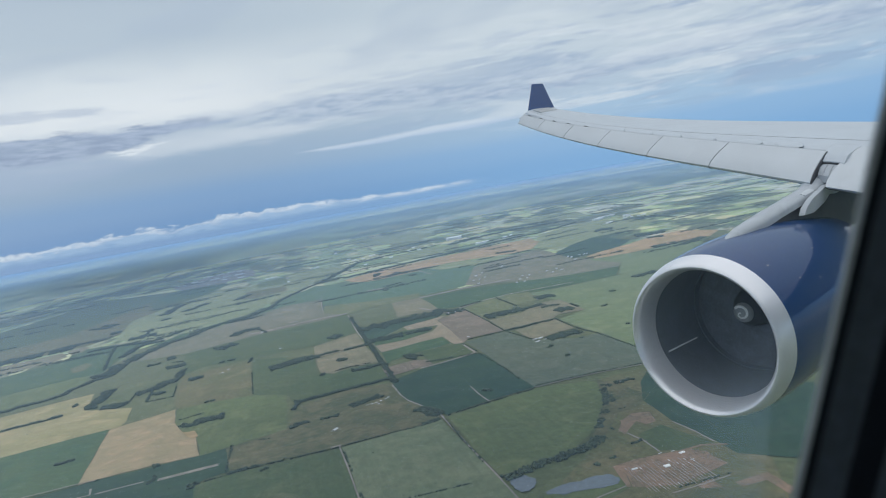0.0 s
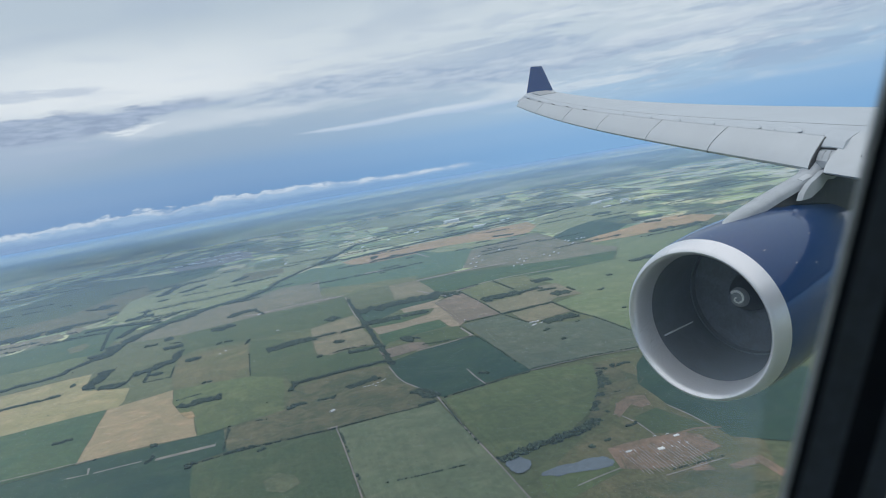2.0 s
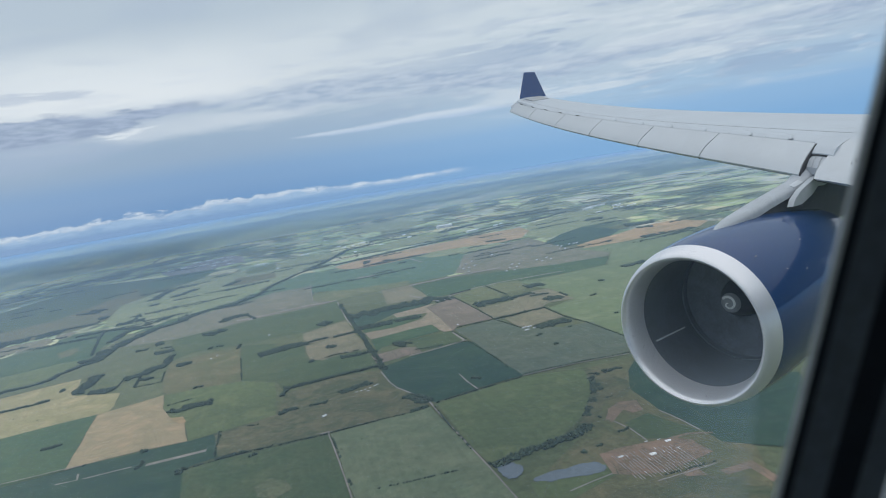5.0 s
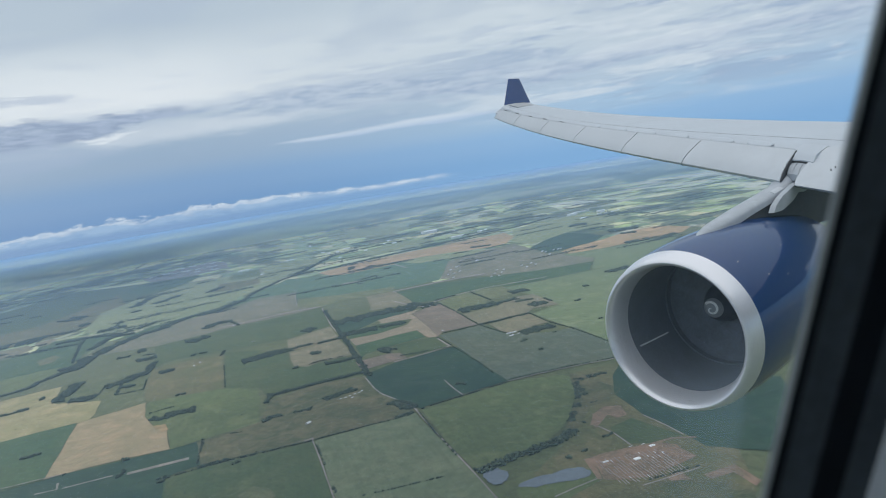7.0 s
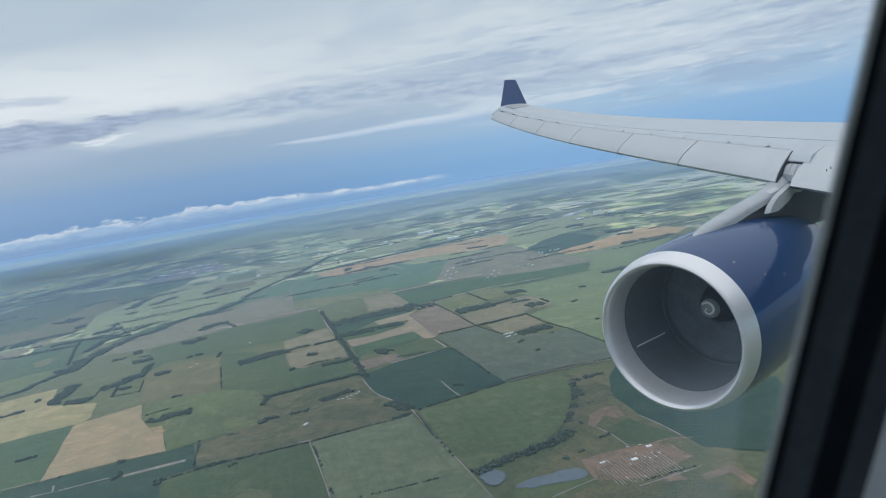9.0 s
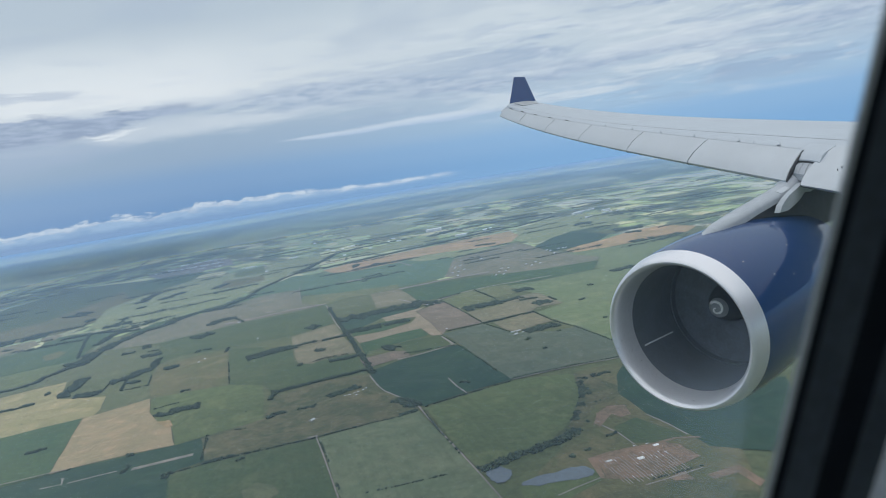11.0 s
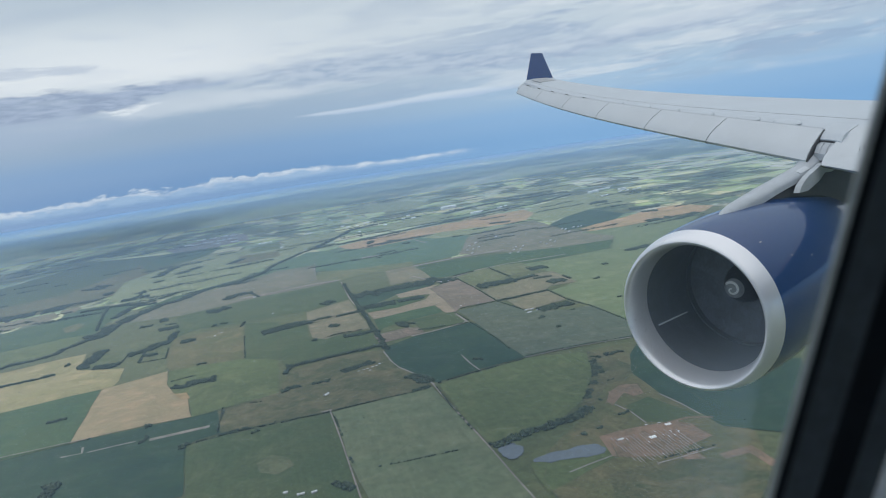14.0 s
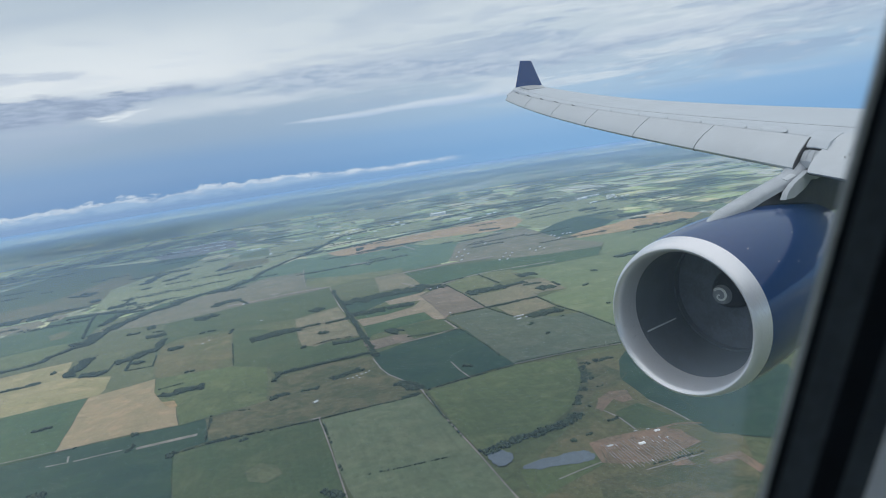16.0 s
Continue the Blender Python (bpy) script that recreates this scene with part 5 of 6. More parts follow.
field(SCRUB2, "rough grazed land", (-221.8, 315.8), (-227.6, 320.1), (-210.3, 349.4), (-170.3, 304.4), (-126.9, 269.6), (-108.9, 259.2), (-92.8, 231.3), (-86.7, 198.5), (-137.1, 172.6), (-159.1, 186.7), (-173.1, 210), (-178.2, 243.3), (-203.6, 290.4))
field(SCRUB, "dark scrub", (-211.2, 300.2), (-210.8, 317), (-187.9, 307.4), (-184.7, 290), (-190.2, 280.2), (-199.4, 282.7))
field(SCRUB, "dark scrub beside the pasture", (-227.6, 320.1), (-214.6, 319.7), (-195.1, 296.5), (-188.2, 276.2), (-180.7, 252.9), (-187.1, 253.3), (-192, 265.8), (-204.8, 291.7))
field(CROP, "teal green crop field", (-210.3, 349.4), (-188.4, 327.1), (-120.6, 346.1), (-108.7, 323.9), (-95.3, 264.7), (-122.2, 258.3), (-134.6, 266.6), (-160.9, 279.8), (-186.7, 299.2), (-201.9, 323.3))
field(DULL2, "dull green field by a pit", (-167.9, 260.5), (-163.9, 274.4), (-135, 265.2), (-142.4, 253.7), (-150.6, 249.3))
field(GRASS, "marshy green ground by the pond", (-172.5, 195.7), (-166.6, 208.6), (-152.5, 224.4), (-145.6, 216.9), (-149.9, 195.6), (-152.5, 181.1), (-164.5, 188.7))
field(EARTH, "bare earth pit", (-178.6, 262), (-183.4, 272.6), (-183.6, 282.4), (-176.2, 287.2), (-167.8, 277.4), (-170.1, 272.2), (-176.4, 274.3), (-174.6, 264.9), (-173.2, 258.5))
field(EARTH, "bare earth under rows of huts", (-161.3, 228.4), (-157.2, 237), (-150.3, 245.7), (-140.7, 255.6), (-127, 251.7), (-121.6, 248.9), (-124.1, 240.9), (-130.8, 225.5), (-141.2, 217.9), (-147.3, 215.6))
field(EARTH, "bare earth strip", (-125.1, 227.1), (-122.3, 234.3), (-115.8, 230.2), (-119.1, 224.9))
field(EARTH, "bare earth strip", (-113.5, 235.2), (-106.3, 247.4), (-93.5, 239.2), (-93.9, 234.4), (-104.4, 241.2), (-109.6, 233))
field(SCRUB, "brown cleared ground with rough grass", (-140.6, 202.3), (-130.7, 220.6), (-113.2, 231.4), (-95.6, 233.7), (-87.4, 221), (-104.4, 196.9), (-129.1, 188.5))

# roads and tracks
road(3.7, "strip of bare ground", (-369, 121.9), (-361.3, 134.8), (-353, 148.2))
road(1.4, "farm track", (-387.3, 96.5), (-380.8, 107.9), (-375.1, 117.1))
road(0.94, "farm track", (-443.1, 49.5), (-415.5, 94.4), (-408.1, 104.6))
road(1.4, "farm track", (-395.3, 85.8), (-389.1, 94.4), (-397.6, 97.7))
road(1.7, "earth haul road", (-142.9, 252.3), (-137.9, 260.4), (-128.9, 265.1), mat=EARTH)
road(1.3, "earth haul road", (-142.4, 253.7), (-133.8, 254.8), (-126.6, 249.6), mat=EARTH)
road(0.8, "earth haul road", (-177.5, 259.6), (-178.1, 267.9), (-184, 272.4), mat=EARTH)
road(0.76, "pale track", (-173.2, 260.5), (-162.4, 255.9), (-150.5, 248.1))
road(0.85, "farm track", (-154.7, 197.1), (-151.7, 206.2), (-147.6, 216))
road(0.78, "farm track", (-160.6, 279.2), (-146.2, 272.6), (-134.8, 265.9))
road(0.82, "gravel road", (-129.5, 218.3), (-123.2, 228.9), (-116.8, 239.8))
road(0.74, "gravel road", (-303.8, 192.4), (-277.3, 178.1), (-249.3, 162.1), (-229.2, 150.7), (-211.8, 140.8))
road(0.75, "gravel road", (-279.2, 244.8), (-257.8, 232.8), (-231.9, 218.1), (-211.4, 207.2), (-176.8, 187.7), (-150.3, 173))
road(1, "gravel road", (-277.2, 244.6), (-298.3, 251.6), (-320.8, 256.7), (-334.3, 262.6), (-357.3, 275.2))
road(0.81, "gravel road lined with trees", (-256.2, 299), (-245, 316.3), (-234.4, 330.6), (-213.6, 354))
road(2.7, "pale strip of road", (-306.7, 189.1), (-304.2, 193.8))
road(0.96, "farm track in the dark crop", (-298.3, 288.9), (-281.5, 278.7), (-266.4, 271.2))
road(2.1, "pale track beside paddock", (-364.8, 307.8), (-355.4, 326.8), (-348.8, 348.5), (-376.8, 364.6))
road(4.8, "farm track", (-678.7, 345.3), (-662.4, 369.3), (-645.1, 407.7), (-621.7, 435.9))
road(0.88, "farm track", (-776.3, 509), (-715.4, 467.6), (-658.3, 430.2))
road(6.3, "gravel road", (-578.8, 506.2), (-552.2, 552.5), (-519.5, 594.4))
road(1.2, "gravel track", (-496.4, 359.6), (-526.8, 376.7), (-611.5, 429.8))
road(2.7, "pale track by a farm", (-478.1, 466.1), (-474.6, 495.5), (-461.5, 524.5), (-418.9, 574.2))
road(2.7, "farm track", (-533.6, 464.3), (-503.1, 455.3), (-476.9, 449))
road(2.8, "farm track", (-748.6, 663.6), (-694.7, 637))
road(1.5, "pale road by the works", (-1128.4, 673), (-996.2, 599.2))
road(1.6, "pale road by the works", (-1341.5, 727.4), (-1147.5, 622.6))
road(9.6, "pale track", (-715.9, 541), (-698.1, 556.6))
road(5.4, "pale track", (-668.3, 391.1), (-667.3, 400.5))

# creek trees, hedgerows and groves
hedge(1.3, 14, 0, (-312, 7), (-338.8, 25.4), (-314.9, 32.2), (-326.7, 45.6))
hedge(1.3, 10, 0, (-326.7, 45.6), (-361.6, 74.1))
hedge(1.2, 9, 0, (-290.8, 22.1), (-300.5, 34), (-316.5, 51))
hedge(1, 1.5, 0.2, (-363.6, 31.7), (-373.2, 39.7))
hedge(1.2, 6, 0.1, (-234.3, 143.5), (-222.7, 145.2))
hedge(1, 2, 0.3, (-179.8, 115.5), (-151.2, 166.5))
hedge(1, 1.5, 0.3, (-375.2, -10), (-349.9, 22.7))
hedge(1, 1.5, 0.2, (-344.7, -26.3), (-324, 8.6))
hedge(1.1, 9.3, -0.15, (-684.6, 91), (-667.6, 155.1), (-682.8, 179.5), (-690, 189.7), (-688.5, 207.6), (-714, 224.5), (-729.9, 240.4))
hedge(1.1, 16, -0.15, (-729.9, 240.4), (-754.5, 269.5), (-773.1, 301.4), (-772.7, 323.6), (-790.8, 348.9), (-796.4, 372.9), (-787.1, 405))
hedge(1.1, 7.3, 0.05, (-787.1, 405), (-802, 445), (-847.2, 490.9), (-893.4, 565.7), (-905, 596.1), (-893.6, 635))
hedge(1.1, 17, 0.1, (-702.9, 195.7), (-702.1, 212.2), (-731.3, 232.8))
hedge(1.1, 3.3, 0.1, (-726.8, 214.4), (-804.1, 247), (-861.6, 274.1))
hedge(1.1, 11, 0.1, (-769.8, 246.5), (-809.2, 281.7), (-794.8, 304.2))
hedge(1.2, 13, 0.4, (-871.4, 245.5), (-852.3, 275.9), (-814.4, 296.2), (-826.2, 339))
hedge(1.2, 39, 0.3, (-986.7, 143), (-950.6, 238.6), (-942.5, 251.9))
hedge(1.2, 14, 0.1, (-881.9, 626.3), (-867, 686.7), (-842.6, 763.5), (-820.2, 821.6), (-799.4, 931.7))
hedge(1.3, 7.6, 0, (-799.4, 931.7), (-765.1, 978.1), (-762.4, 1081.4))
hedge(1.2, 12, 0.45, (-905, 596.1), (-977.3, 702.1), (-1020.4, 760), (-1008.1, 831.1), (-968.9, 912.7))
hedge(1.3, 23, 0.4, (-925.9, 908.2), (-920, 989.8), (-887.9, 1056.1), (-803.7, 1131.8))
hedge(1.2, 18, 0.5, (-1020.6, 396.9), (-1082.8, 452.9))
hedge(1.2, 15, 0.5, (-998.4, 418), (-1007.6, 443.5), (-1022.4, 470.2))
hedge(1.2, 15, 0.45, (-968.5, 486.4), (-988.3, 521.6))
hedge(1.1, 11, 0.4, (-919.2, 461.9), (-917.9, 495), (-902.2, 522.8))
hedge(1.2, 20, 0.4, (-874.7, 290.3), (-860.8, 321.5))
hedge(1.2, 39, 0.5, (-1055.5, 314.2), (-1062.3, 342.9))
hedge(1.2, 21, 0.3, (-972, 304.4), (-970.5, 318))
hedge(1.2, 10, 0.3, (-966.2, 372), (-966.5, 383.8))
hedge(1.1, 28, 0, (-824.7, 638.6), (-817.5, 645.9))
hedge(1.1, 18, 0, (-787.4, 651.4), (-787.4, 659.2))
hedge(1.1, 13, 0.3, (-739.1, 632.9), (-729.8, 639.6))
hedge(1.3, 29, 0.2, (-630.7, 945.6), (-606.9, 958.8))
hedge(1.3, 26, 0.1, (-509.3, 859.7), (-479.7, 886.8))
hedge(1.3, 12, 0.1, (-477, 833.4), (-459.9, 845.5))
hedge(1.2, 18, 0.3, (-428.4, 759), (-411.3, 784.7))
hedge(1.2, 10, 0.3, (-394.6, 766.2), (-389.5, 817.5))
hedge(1.2, 13, 0.25, (-359.5, 592.3), (-349.5, 617.5))
hedge(1.2, 11, 0.3, (-700.9, 780.4), (-672.9, 792.7))
hedge(1, 13, -0.3, (-581, 154.6), (-625.4, 186))
hedge(1, 16, -0.2, (-571.2, 160.2), (-560.2, 176))
hedge(1, 1.6, 0, (-556.6, 174.7), (-578.1, 189.4))
hedge(1, 16, -0.2, (-580, 190.1), (-576.2, 201.9), (-583, 225.2))
hedge(1, 6.9, -0.3, (-578.9, 223.4), (-612, 244.8))
hedge(1, 17, -0.1, (-636.9, 240.2), (-632.5, 256.1))
hedge(1, 2.5, -0.3, (-542.8, 184), (-574.9, 202.3))
hedge(1, 1.9, 0, (-541.1, 183.3), (-530.4, 200.1))
hedge(1, 1, 0, (-530.4, 200.1), (-558.8, 215.1))
hedge(1, 14, -0.2, (-553.7, 195.5), (-554.7, 203))
hedge(1, 22, -0.3, (-680.9, 258.8), (-678.4, 266.6))
hedge(1, 7.2, -0.1, (-678.3, 238.4), (-670.9, 247.1))
hedge(1, 2.6, 0, (-655.7, 254), (-647.4, 261.1))
hedge(1, 14, -0.2, (-566.3, 228.3), (-559.7, 238.7))
hedge(1, 9.1, -0.3, (-611, 152), (-609.2, 155.1))
hedge(1, 5.6, 0, (-614.5, 79), (-590, 138.5))
hedge(1, 0.5, 0.4, (-461.8, 174.4), (-456.8, 189.6))
hedge(1, 3.6, -0.1, (-480.2, 201.6), (-477.9, 208.1))
hedge(1, 8.2, -0.3, (-447.7, 168.6), (-438.2, 174))
hedge(1, 14, -0.3, (-440.6, 175.1), (-437.2, 184.1), (-432.6, 192.7))
hedge(1, 5, -0.2, (-467.5, 99.2), (-460.9, 107.6))
hedge(1, 6.5, -0.3, (-392.1, 128.8), (-391.2, 132.1))
hedge(1, 3.1, -0.1, (-368.5, 117.4), (-375.7, 123.7))
hedge(1, 3.8, -0.1, (-337.8, 124.8), (-343.8, 131))
hedge(1, 0.5, 0.3, (-407.2, 102.9), (-408.6, 105.1))
hedge(1, 1.5, -0.2, (-340.3, 129.4), (-333.8, 144.7), (-326.9, 157.8), (-317.1, 171.7), (-303.1, 192))
hedge(1, 3.5, -0.1, (-335.7, 143.8), (-327.6, 158.2))
hedge(1, 3.3, -0.2, (-320.1, 154.6), (-319.7, 158.8))
hedge(1, 1.3, 0.2, (-340, 146), (-369, 164.3))
hedge(1, 0.82, -0.1, (-302.9, 193.6), (-289.4, 217.2), (-280.8, 230), (-276.7, 239.7))
hedge(1, 11, -0.2, (-303.3, 247.2), (-281.8, 245.6))
hedge(1, 4.8, 0.1, (-281.4, 230.6), (-278.6, 241.6))
hedge(1, 6.5, -0.3, (-400.7, 227.2), (-391.7, 245), (-385.6, 259.2), (-373.3, 281.2), (-367.5, 283.9))
hedge(1, 4.1, -0.2, (-388.7, 218.7), (-403.3, 230.6))
hedge(1, 7.4, 0, (-361.7, 198), (-357.9, 209.2))
hedge(1, 3.8, -0.1, (-352.1, 214), (-346, 224.5))
hedge(1, 10, -0.2, (-351.3, 236.1), (-348.5, 258.2))
hedge(1, 1.4, 0.3, (-363.4, 178.7), (-357.6, 182.5))
hedge(1, 0.57, 0.3, (-372.6, 164.5), (-371.2, 167.5))
hedge(1, 14, -0.2, (-694, 338.5), (-708.9, 353.8), (-695.1, 369.3))
hedge(1, 3.5, 0, (-699, 368.7), (-659.4, 356.8))
hedge(1, 19, -0.3, (-651.3, 296.2), (-655, 308.8), (-655, 318.5))
hedge(1, 6.7, -0.3, (-591.5, 269.1), (-589.3, 272.8))
hedge(1, 5.2, -0.2, (-588.7, 276.3), (-583.6, 280.7))
hedge(1, 2.6, 0, (-553.5, 277.9), (-565.8, 288))
hedge(1, 0.67, 0.35, (-516.6, 260), (-456.8, 227.5))
hedge(1, 21, -0.3, (-509.1, 272), (-501.7, 288.5), (-498.1, 309.3))
hedge(1, 6.2, -0.2, (-496.4, 308.1), (-486.1, 326.1))
hedge(1, 7.2, -0.2, (-482.2, 328.5), (-472.3, 346.8))
hedge(1, 18, -0.3, (-535.8, 352.9), (-536, 365.8))
hedge(1, 8.7, -0.3, (-461.4, 305.3), (-453.5, 310))
hedge(1, 5.8, -0.2, (-439.3, 273.3), (-437.6, 277.7))
hedge(1, 1.2, 0.2, (-434.8, 282.4), (-431.9, 293.9), (-421.5, 307.4))
hedge(1, 9.7, -0.2, (-419.7, 288.9), (-405.6, 309.8))
hedge(1, 4.4, -0.3, (-597.2, 422), (-522.5, 377.4), (-466.5, 344.6), (-411.2, 311.2), (-358.7, 279.4))
hedge(1, 28, -0.2, (-531.5, 385.7), (-511.7, 414.3), (-501.5, 436.1), (-484, 448.3))
hedge(1, 20, -0.2, (-483, 351.5), (-462, 377.6))
hedge(1, 15, -0.3, (-461.1, 379.5), (-452.9, 400.5))
hedge(1, 18, -0.3, (-394.1, 323.4), (-393.6, 333.4))
hedge(1, 13, 0, (-504.5, 457.4), (-483.6, 452.6), (-473.7, 459.9))
hedge(1, 1.4, 0.1, (-473.8, 466.4), (-418.5, 434.7), (-366.2, 402.6), (-322.6, 384.8))
hedge(1, 3.6, 0.2, (-481.1, 472.5), (-474.1, 493.3))
hedge(1, 20, -0.3, (-419.1, 438.5), (-410.4, 454.9), (-399.8, 467.8))
hedge(1, 10, -0.1, (-401, 467.7), (-392.3, 486.7))
hedge(1, 18, -0.2, (-415.9, 507.1), (-404.5, 521))
hedge(1, 6.2, -0.1, (-382.6, 473.1), (-372.6, 485.8))
hedge(1, 17, -0.3, (-359.9, 463.3), (-354.2, 477.1))
hedge(1, 2.7, 0, (-363.3, 488.4), (-347.6, 479.5))
hedge(1, 4.6, -0.3, (-366.2, 402.6), (-353.1, 422.8), (-343.8, 441.1))
hedge(1, 1.1, 0.1, (-343.8, 441.1), (-311.5, 420.1), (-282.2, 407.7), (-236.2, 381.9))
hedge(1, 16, -0.1, (-313.4, 387.9), (-302.8, 412))
hedge(1, 1.9, 0.2, (-468.8, 509.9), (-450.5, 498.9), (-415.5, 479))
hedge(1, 1.9, 0.2, (-381.5, 376), (-366.1, 401))
hedge(1, 4.8, -0.3, (-274.9, 356.4), (-272.5, 358.2))
hedge(1, 3.7, -0.2, (-299.6, 369.4), (-298.8, 375))
hedge(1, 2.7, -0.2, (-288.4, 393.7), (-287.5, 396.7))
hedge(1, 4.2, -0.2, (-325.8, 481.1), (-323.9, 486.9))
hedge(1, 3.5, -0.2, (-274.6, 432.9), (-272.8, 434.7))
hedge(1, 5.3, -0.2, (-350.2, 533.2), (-346.9, 537.6))
hedge(1, 0.68, 0.15, (-258.1, 301.5), (-246.2, 318.1), (-235.6, 332.4), (-215.3, 355.8))
hedge(1, 0.94, 0.2, (-277.1, 247.2), (-269.2, 267.5), (-255, 297.4))
hedge(1, 0.5, 0.35, (-272.8, 241.9), (-248.4, 227.3), (-217.1, 209.8))
hedge(1, 0.89, 0.4, (-296.4, 189.5), (-269.6, 175))
hedge(1, 1.5, -0.2, (-248.8, 162.9), (-241.5, 159.7))
hedge(1, 1.7, 0.1, (-376.8, 364.6), (-351.1, 352.2))
hedge(1, 1.4, 0.3, (-344.9, 347.9), (-316.9, 333.2), (-275.4, 309.1))
hedge(1, 4.8, 0, (-285.4, 285.5), (-278.9, 287.4))
hedge(1, 1.7, 0.2, (-372.2, 320.3), (-346.8, 347.5))
hedge(1, 7.4, -0.3, (-196.6, 200.8), (-191.1, 218.2), (-184.6, 228.2))
hedge(1, 8.7, -0.1, (-187.1, 229.6), (-181.1, 240.9), (-180.7, 252.9))
hedge(1, 3.3, 0.3, (-168.7, 226.4), (-164.7, 237.5))
hedge(0.7, 4, 0.4, (-220.2, 314.3), (-203.1, 290.6), (-188.5, 261.2))
hedge(0.7, 3.9, 0.5, (-208.2, 301.1), (-189.6, 285.1))
hedge(1, 4.7, 0.4, (-218.1, 311.1), (-208.8, 327.2))
hedge(1, 2.6, 0.45, (-165.3, 250.9), (-161.8, 258.8))
hedge(1, 1.3, 0.4, (-191, 263.2), (-181.1, 262.5))
hedge(1, 0.5, 0.3, (-230.5, 160.6), (-220.2, 173.8), (-207.3, 191.6))
hedge(1, 0.5, 0.3, (-129.6, 223.1), (-117.5, 241.6))
hedge(1, 9.9, 0.3, (-471.2, 443.2), (-466.6, 460.5))

# ponds
pond((-193.4, 200), (-191.7, 206.3), (-185, 207), (-180.1, 201.5), (-180.4, 195.1), (-185.5, 194.9))
pond((-173.4, 197.3), (-170.8, 206.7), (-164.6, 215.9), (-159.3, 222.5), (-152.5, 220.1), (-151.6, 214.3), (-159.2, 207.8), (-165.8, 199.7))

# farm buildings, sheds and far works
warehouse(-720.9, 1095.8, 18, 5, 2.4, 0)
warehouse(-671.3, 1113.5, 14.4, 5, 2.4, 0)
warehouse(-657.6, 1032.9, 12, 4, 1.8, 0)
warehouse(-3254.2, 2751.4, 36, 15, 5.4, 0)
warehouse(-1556.7, 1511, 24, 10, 4.2, 0)
house(-308.8, 18.6, 2.6, 1.8, 1.2, 0)
house(-246.6, 128.5, 2, 1, 0.8, 0)
house(-239.4, 131.2, 3, 1.2, 0.8, 0)
house(-235.7, 135.2, 2.2, 1.2, 0.8, 10)
shed(-323.1, 386.2, 3.8, 1.33, 0.532, 12)
shed(-320.9, 389.5, 3.81, 1.33, 0.534, 12)
shed(-316.9, 381.5, 3.75, 1.31, 0.525, 12)
shed(-314.8, 387.7, 2.1, 0.734, 0.503, 12)
house(-312.6, 391, 1.68, 0.588, 0.504, 0)
house(-309.1, 398.9, 1.69, 0.593, 0.508, 0)
house(-306.4, 402.4, 1.7, 0.594, 0.509, 0)
house(-340.1, 247.6, 1.43, 0.501, 0.429, 0)
house(-339.5, 250.8, 1.44, 0.502, 0.431, 0)
house(-339, 254, 1.44, 0.504, 0.432, 0)
house(-339.6, 256.8, 1.45, 0.506, 0.434, 0)
house(-340.6, 244.5, 1.43, 0.499, 0.428, 0)
house(-342, 242, 1.43, 0.499, 0.428, 0)
house(-335.9, 246, 1.42, 0.496, 0.425, 0)
house(-663.7, 354, 2.17, 0.76, 0.744, 0)
house(-666, 357.9, 2.18, 0.764, 0.748, 0)
house(-507.6, 291.7, 1.71, 0.597, 0.585, 0)
house(-565.5, 316.9, 1.88, 0.658, 0.645, 0)
house(-560.3, 168.6, 1.7, 0.597, 0.584, 0)
house(-550.2, 251.3, 1.76, 0.616, 0.603, 0)
house(-554.6, 259.2, 1.78, 0.623, 0.61, 0)
house(-488, 452.3, 1.93, 0.675, 0.661, 0)
house(-475.5, 449.1, 1.9, 0.664, 0.65, 0)
house(-472.2, 453.6, 1.9, 0.664, 0.651, 0)
house(-635.6, 255.4, 1.98, 0.694, 0.68, 0)
house(-387.9, 382.9, 1.59, 0.558, 0.546, 0)
shed(-327.6, 207.1, 2.99, 1.79, 0.718, 40)
warehouse(-990.1, 984.8, 29.6, 10.4, 4.15, 0)
warehouse(-837, 897.6, 18.1, 6.32, 2.53, 0)
warehouse(-841.9, 915.3, 10.2, 3.56, 1.42, 0)
warehouse(-920.6, 983.8, 6.6, 2.31, 1.32, 0)
warehouse(-832.2, 958.1, 8.29, 2.9, 1.24, 0)
warehouse(-833.5, 976, 5.24, 1.83, 1.26, 0)
warehouse(-725.4, 1132.2, 32.9, 3.95, 1.58, 0)
warehouse(-729.8, 1107.3, 10.8, 3.79, 1.52, 0)
warehouse(-656.7, 1082.4, 7.24, 2.53, 1.24, 0)
warehouse(-662.4, 1104, 6.31, 2.21, 1.26, 0)
warehouse(-648.1, 1091.2, 5.18, 1.81, 1.24, 0)
warehouse(-636.9, 1111.8, 8.37, 2.93, 1.26, 0)
warehouse(-639.5, 1100.1, 5.2, 1.82, 1.25, 0)
warehouse(-1279.9, 898.9, 5.1, 1.79, 1.53, 0)
warehouse(-1105.7, 803.7, 6.69, 2.34, 1.34, 0)
warehouse(-1074.4, 793.6, 6.54, 2.29, 1.31, 0)
warehouse(-1065.1, 808.3, 5.46, 1.91, 1.31, 0)
warehouse(-970.5, 738.8, 4.98, 1.74, 1.2, 0)
warehouse(-1073.3, 837.1, 13.3, 2, 1.33, 0)
warehouse(-1030.2, 909.2, 6.73, 2.36, 1.35, 0)
warehouse(-975.9, 874.3, 8.56, 3, 1.28, 0)
warehouse(-997.5, 867.6, 6.48, 2.27, 1.3, 0)
warehouse(-977.1, 804.5, 6.2, 2.17, 1.24, 0)
warehouse(-1130.4, 644.8, 23.4, 3.51, 1.4, 0)
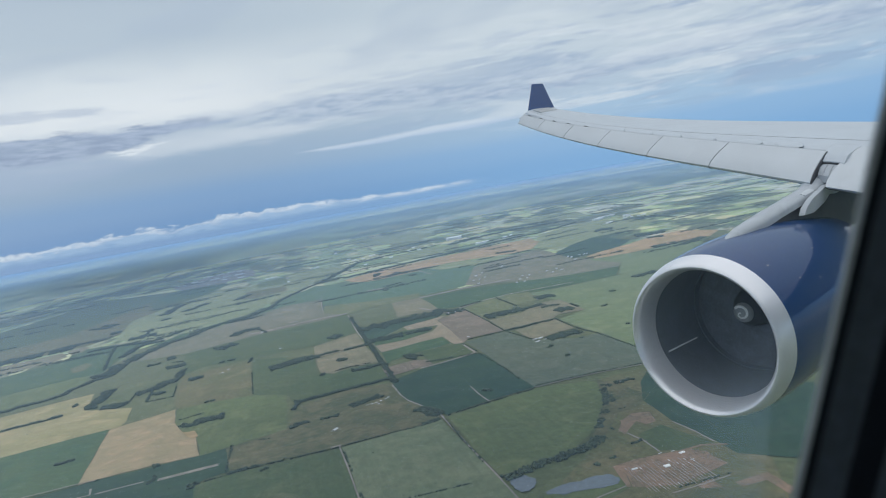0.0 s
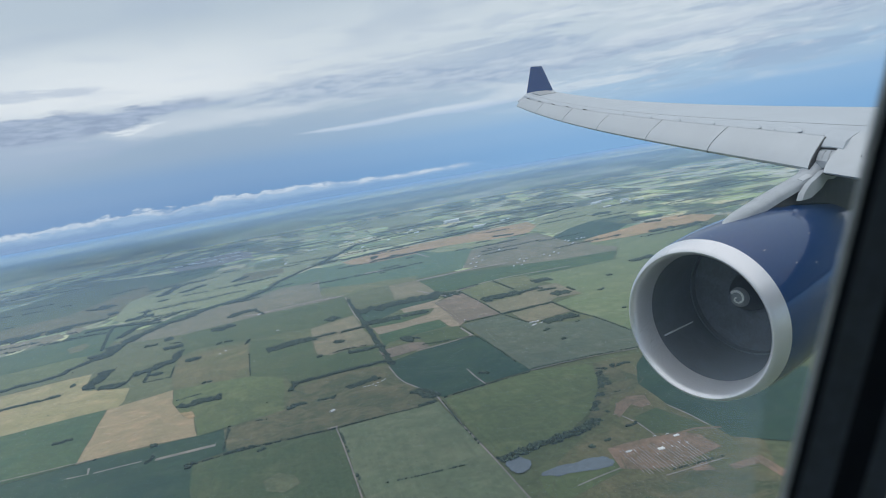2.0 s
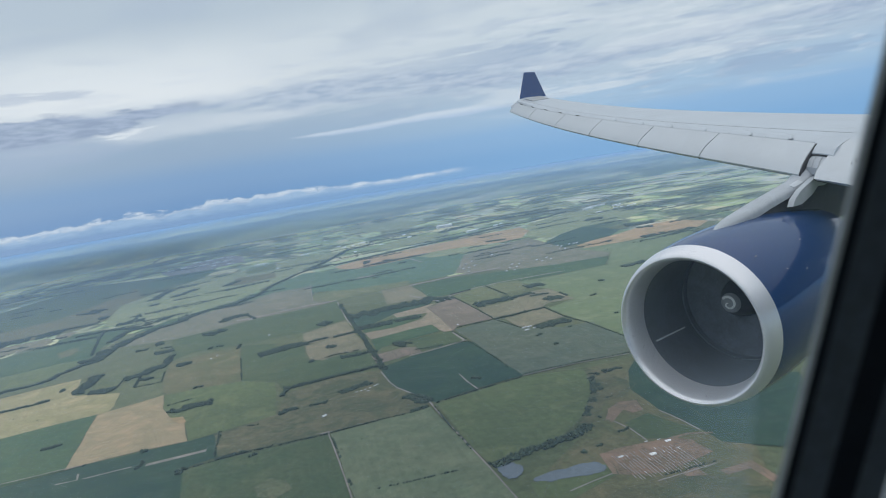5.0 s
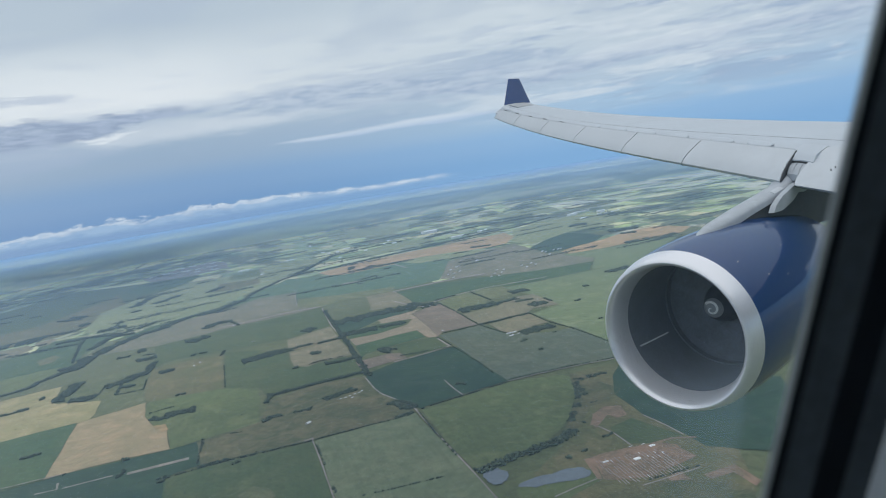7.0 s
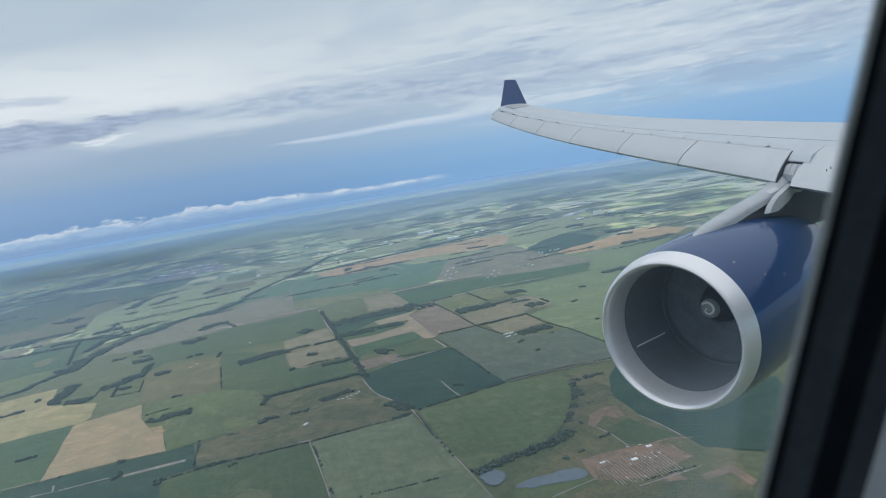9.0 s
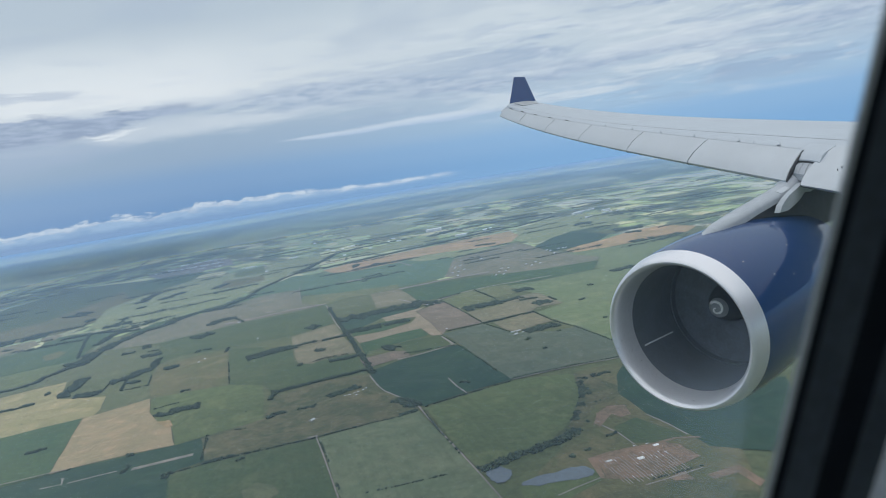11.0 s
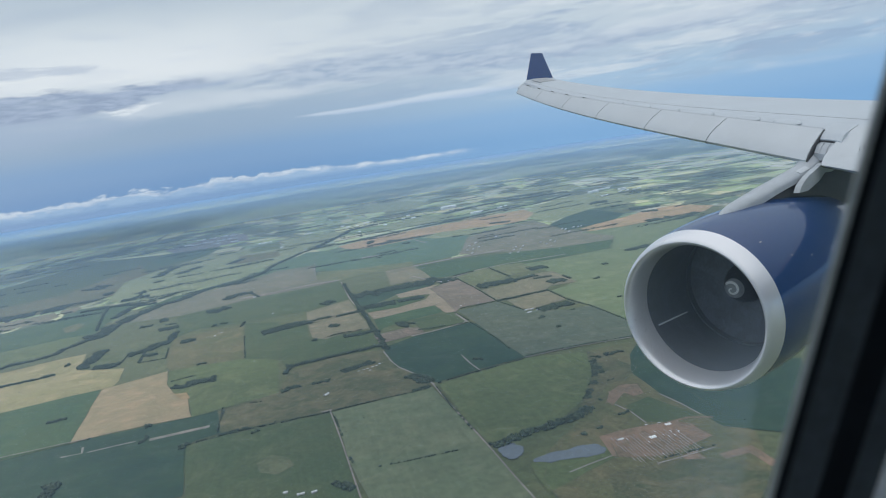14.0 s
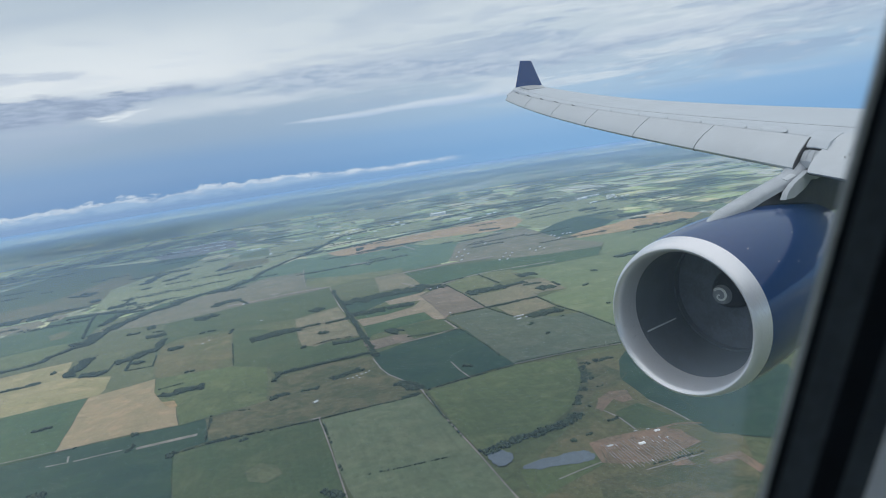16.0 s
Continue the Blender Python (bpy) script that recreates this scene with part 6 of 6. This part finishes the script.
warehouse(-1115.2, 726, 8.69, 2.61, 1.3, 0)
warehouse(-1115.1, 736.1, 6.55, 2.29, 1.31, 0)
warehouse(-1015.6, 608.2, 4.84, 1.69, 1.16, 0)
warehouse(-1375.2, 627.6, 17.3, 1.73, 1.48, 0)
warehouse(-1373.5, 653.6, 19.8, 1.98, 1.49, 0)
warehouse(-1356.9, 673.8, 17.3, 1.73, 1.48, 0)
warehouse(-1345.8, 694.6, 19.8, 1.98, 1.48, 0)
warehouse(-1437.1, 724.7, 15.7, 1.57, 1.57, 0)
warehouse(-1445.3, 702.3, 15.7, 1.57, 1.57, 0)
warehouse(-1459.5, 680.7, 18.4, 1.84, 1.58, 0)
warehouse(-1405.3, 623.6, 15, 1.5, 1.5, 0)
warehouse(-1397.4, 592.7, 14.9, 1.49, 1.49, 0)
warehouse(-1414.6, 734.3, 13, 1.3, 1.56, 0)
warehouse(-1313.1, 645.1, 9.55, 0.955, 1.43, 0)
warehouse(-1278.9, 663.6, 11.8, 1.18, 1.41, 0)
house(-593.5, 616.8, 3.52, 1.23, 0.844, 30)
house(-569.5, 596.7, 3.39, 1.19, 0.814, 30)
house(-573.4, 590.8, 3.39, 1.19, 0.813, 30)
house(-598.9, 633.5, 3.58, 1.25, 0.859, 30)
house(-571.4, 609.1, 3.43, 1.2, 0.824, 30)
house(-599.8, 674.7, 3.71, 1.3, 0.889, 30)
house(-586.8, 666.3, 3.65, 1.28, 0.875, 30)
house(-515.1, 612, 3.29, 1.15, 0.79, 30)
house(-503.8, 593.7, 3.21, 1.12, 0.77, 30)
house(-487.7, 581.8, 3.13, 1.1, 0.751, 30)
house(-498.3, 599.3, 3.21, 1.12, 0.77, 30)
house(-507, 614.5, 3.28, 1.15, 0.787, 30)
house(-494.8, 576.5, 3.13, 1.1, 0.752, 30)
house(-496.9, 635, 3.32, 1.16, 0.796, 30)
house(-483.4, 627.9, 3.26, 1.14, 0.783, 30)
house(-479.9, 639.7, 3.29, 1.15, 0.79, 30)
house(-491.7, 647, 3.34, 1.17, 0.802, 30)
house(-528.5, 722.8, 3.68, 1.29, 0.882, 30)
house(-519.7, 717.8, 3.64, 1.27, 0.873, 30)
house(-517.1, 731.9, 3.68, 1.29, 0.883, 30)
house(-512, 734.7, 3.68, 1.29, 0.882, 30)
house(-509.8, 738, 3.68, 1.29, 0.884, 30)
house(-502.1, 701, 3.54, 1.24, 0.85, 30)
house(-550.9, 575.2, 3.28, 1.15, 0.787, 30)
warehouse(-142, 250.9, 2.31, 1.39, 0.555, 0)
warehouse(-141.6, 237.2, 2.48, 1.74, 0.695, 0)
shed(-152.1, 230, 2.48, 1.24, 0.495, 0)
house(-146.2, 251, 1.55, 0.543, 0.31, 0)
house(-149.9, 247.1, 1.55, 0.541, 0.309, 0)
house(-135.6, 247.1, 1.51, 0.53, 0.303, 0)
house(-128, 218.9, 1.16, 0.405, 0.278, 0)
house(-134.4, 208.4, 1.14, 0.398, 0.273, 0)
house(-114.1, 222.4, 1.14, 0.401, 0.275, 0)
house(-112.6, 220.9, 1.14, 0.398, 0.273, 0)
house(-127.9, 215.2, 1.15, 0.401, 0.275, 0)

# housing site: rows of small plain houses on bare earth
def row_house_mesh(roof):
    verts = [(-0.95, -0.16, 0), (0.95, -0.16, 0), (0.95, 0.16, 0), (-0.95, 0.16, 0), (-0.95, -0.16, 0.25), (0.95, -0.16, 0.25), (0.95, 0.16, 0.25), (-0.95, 0.16, 0.25), (-0.95, 0, 0.36), (0.95, 0, 0.36)]
    return mesh_of("row_house", verts, [(0, 1, 5, 4), (2, 3, 7, 6), (1, 2, 6, 9, 5), (3, 0, 4, 8, 7), (4, 5, 9, 8), (7, 8, 9, 6)], [WALL_D, roof], [0, 0, 0, 0, 1, 1])


def housing(x0, y0, ux, uy, vx, vy, nu, nv):
    roofs = [row_house_mesh(ROOF_P), row_house_mesh(ROOF_D), row_house_mesh(ROOF_R)]
    turn = math.degrees(math.atan2(vy, vx))
    for i in range(nu):
        for j in range(nv):
            if dice.random() < 0.12:
                continue
            x = x0 + ux * (i + 0.5) / nu + vx * (j + 0.5) / nv + dice.uniform(-0.2, 0.2)
            y = y0 + uy * (i + 0.5) / nu + vy * (j + 0.5) / nv + dice.uniform(-0.2, 0.2)
            ob = thing("row_house", "small single-storey house in a row on bare earth", "house", "row houses", data=dice.choices(roofs, (0.5, 5, 1.5))[0])
            ob.matrix_world = pose(x, y, GROUND + 0.2, 0, 0, turn)


housing(-156.5, 228.5, 18, 21, 20, -13.5, 21, 12)
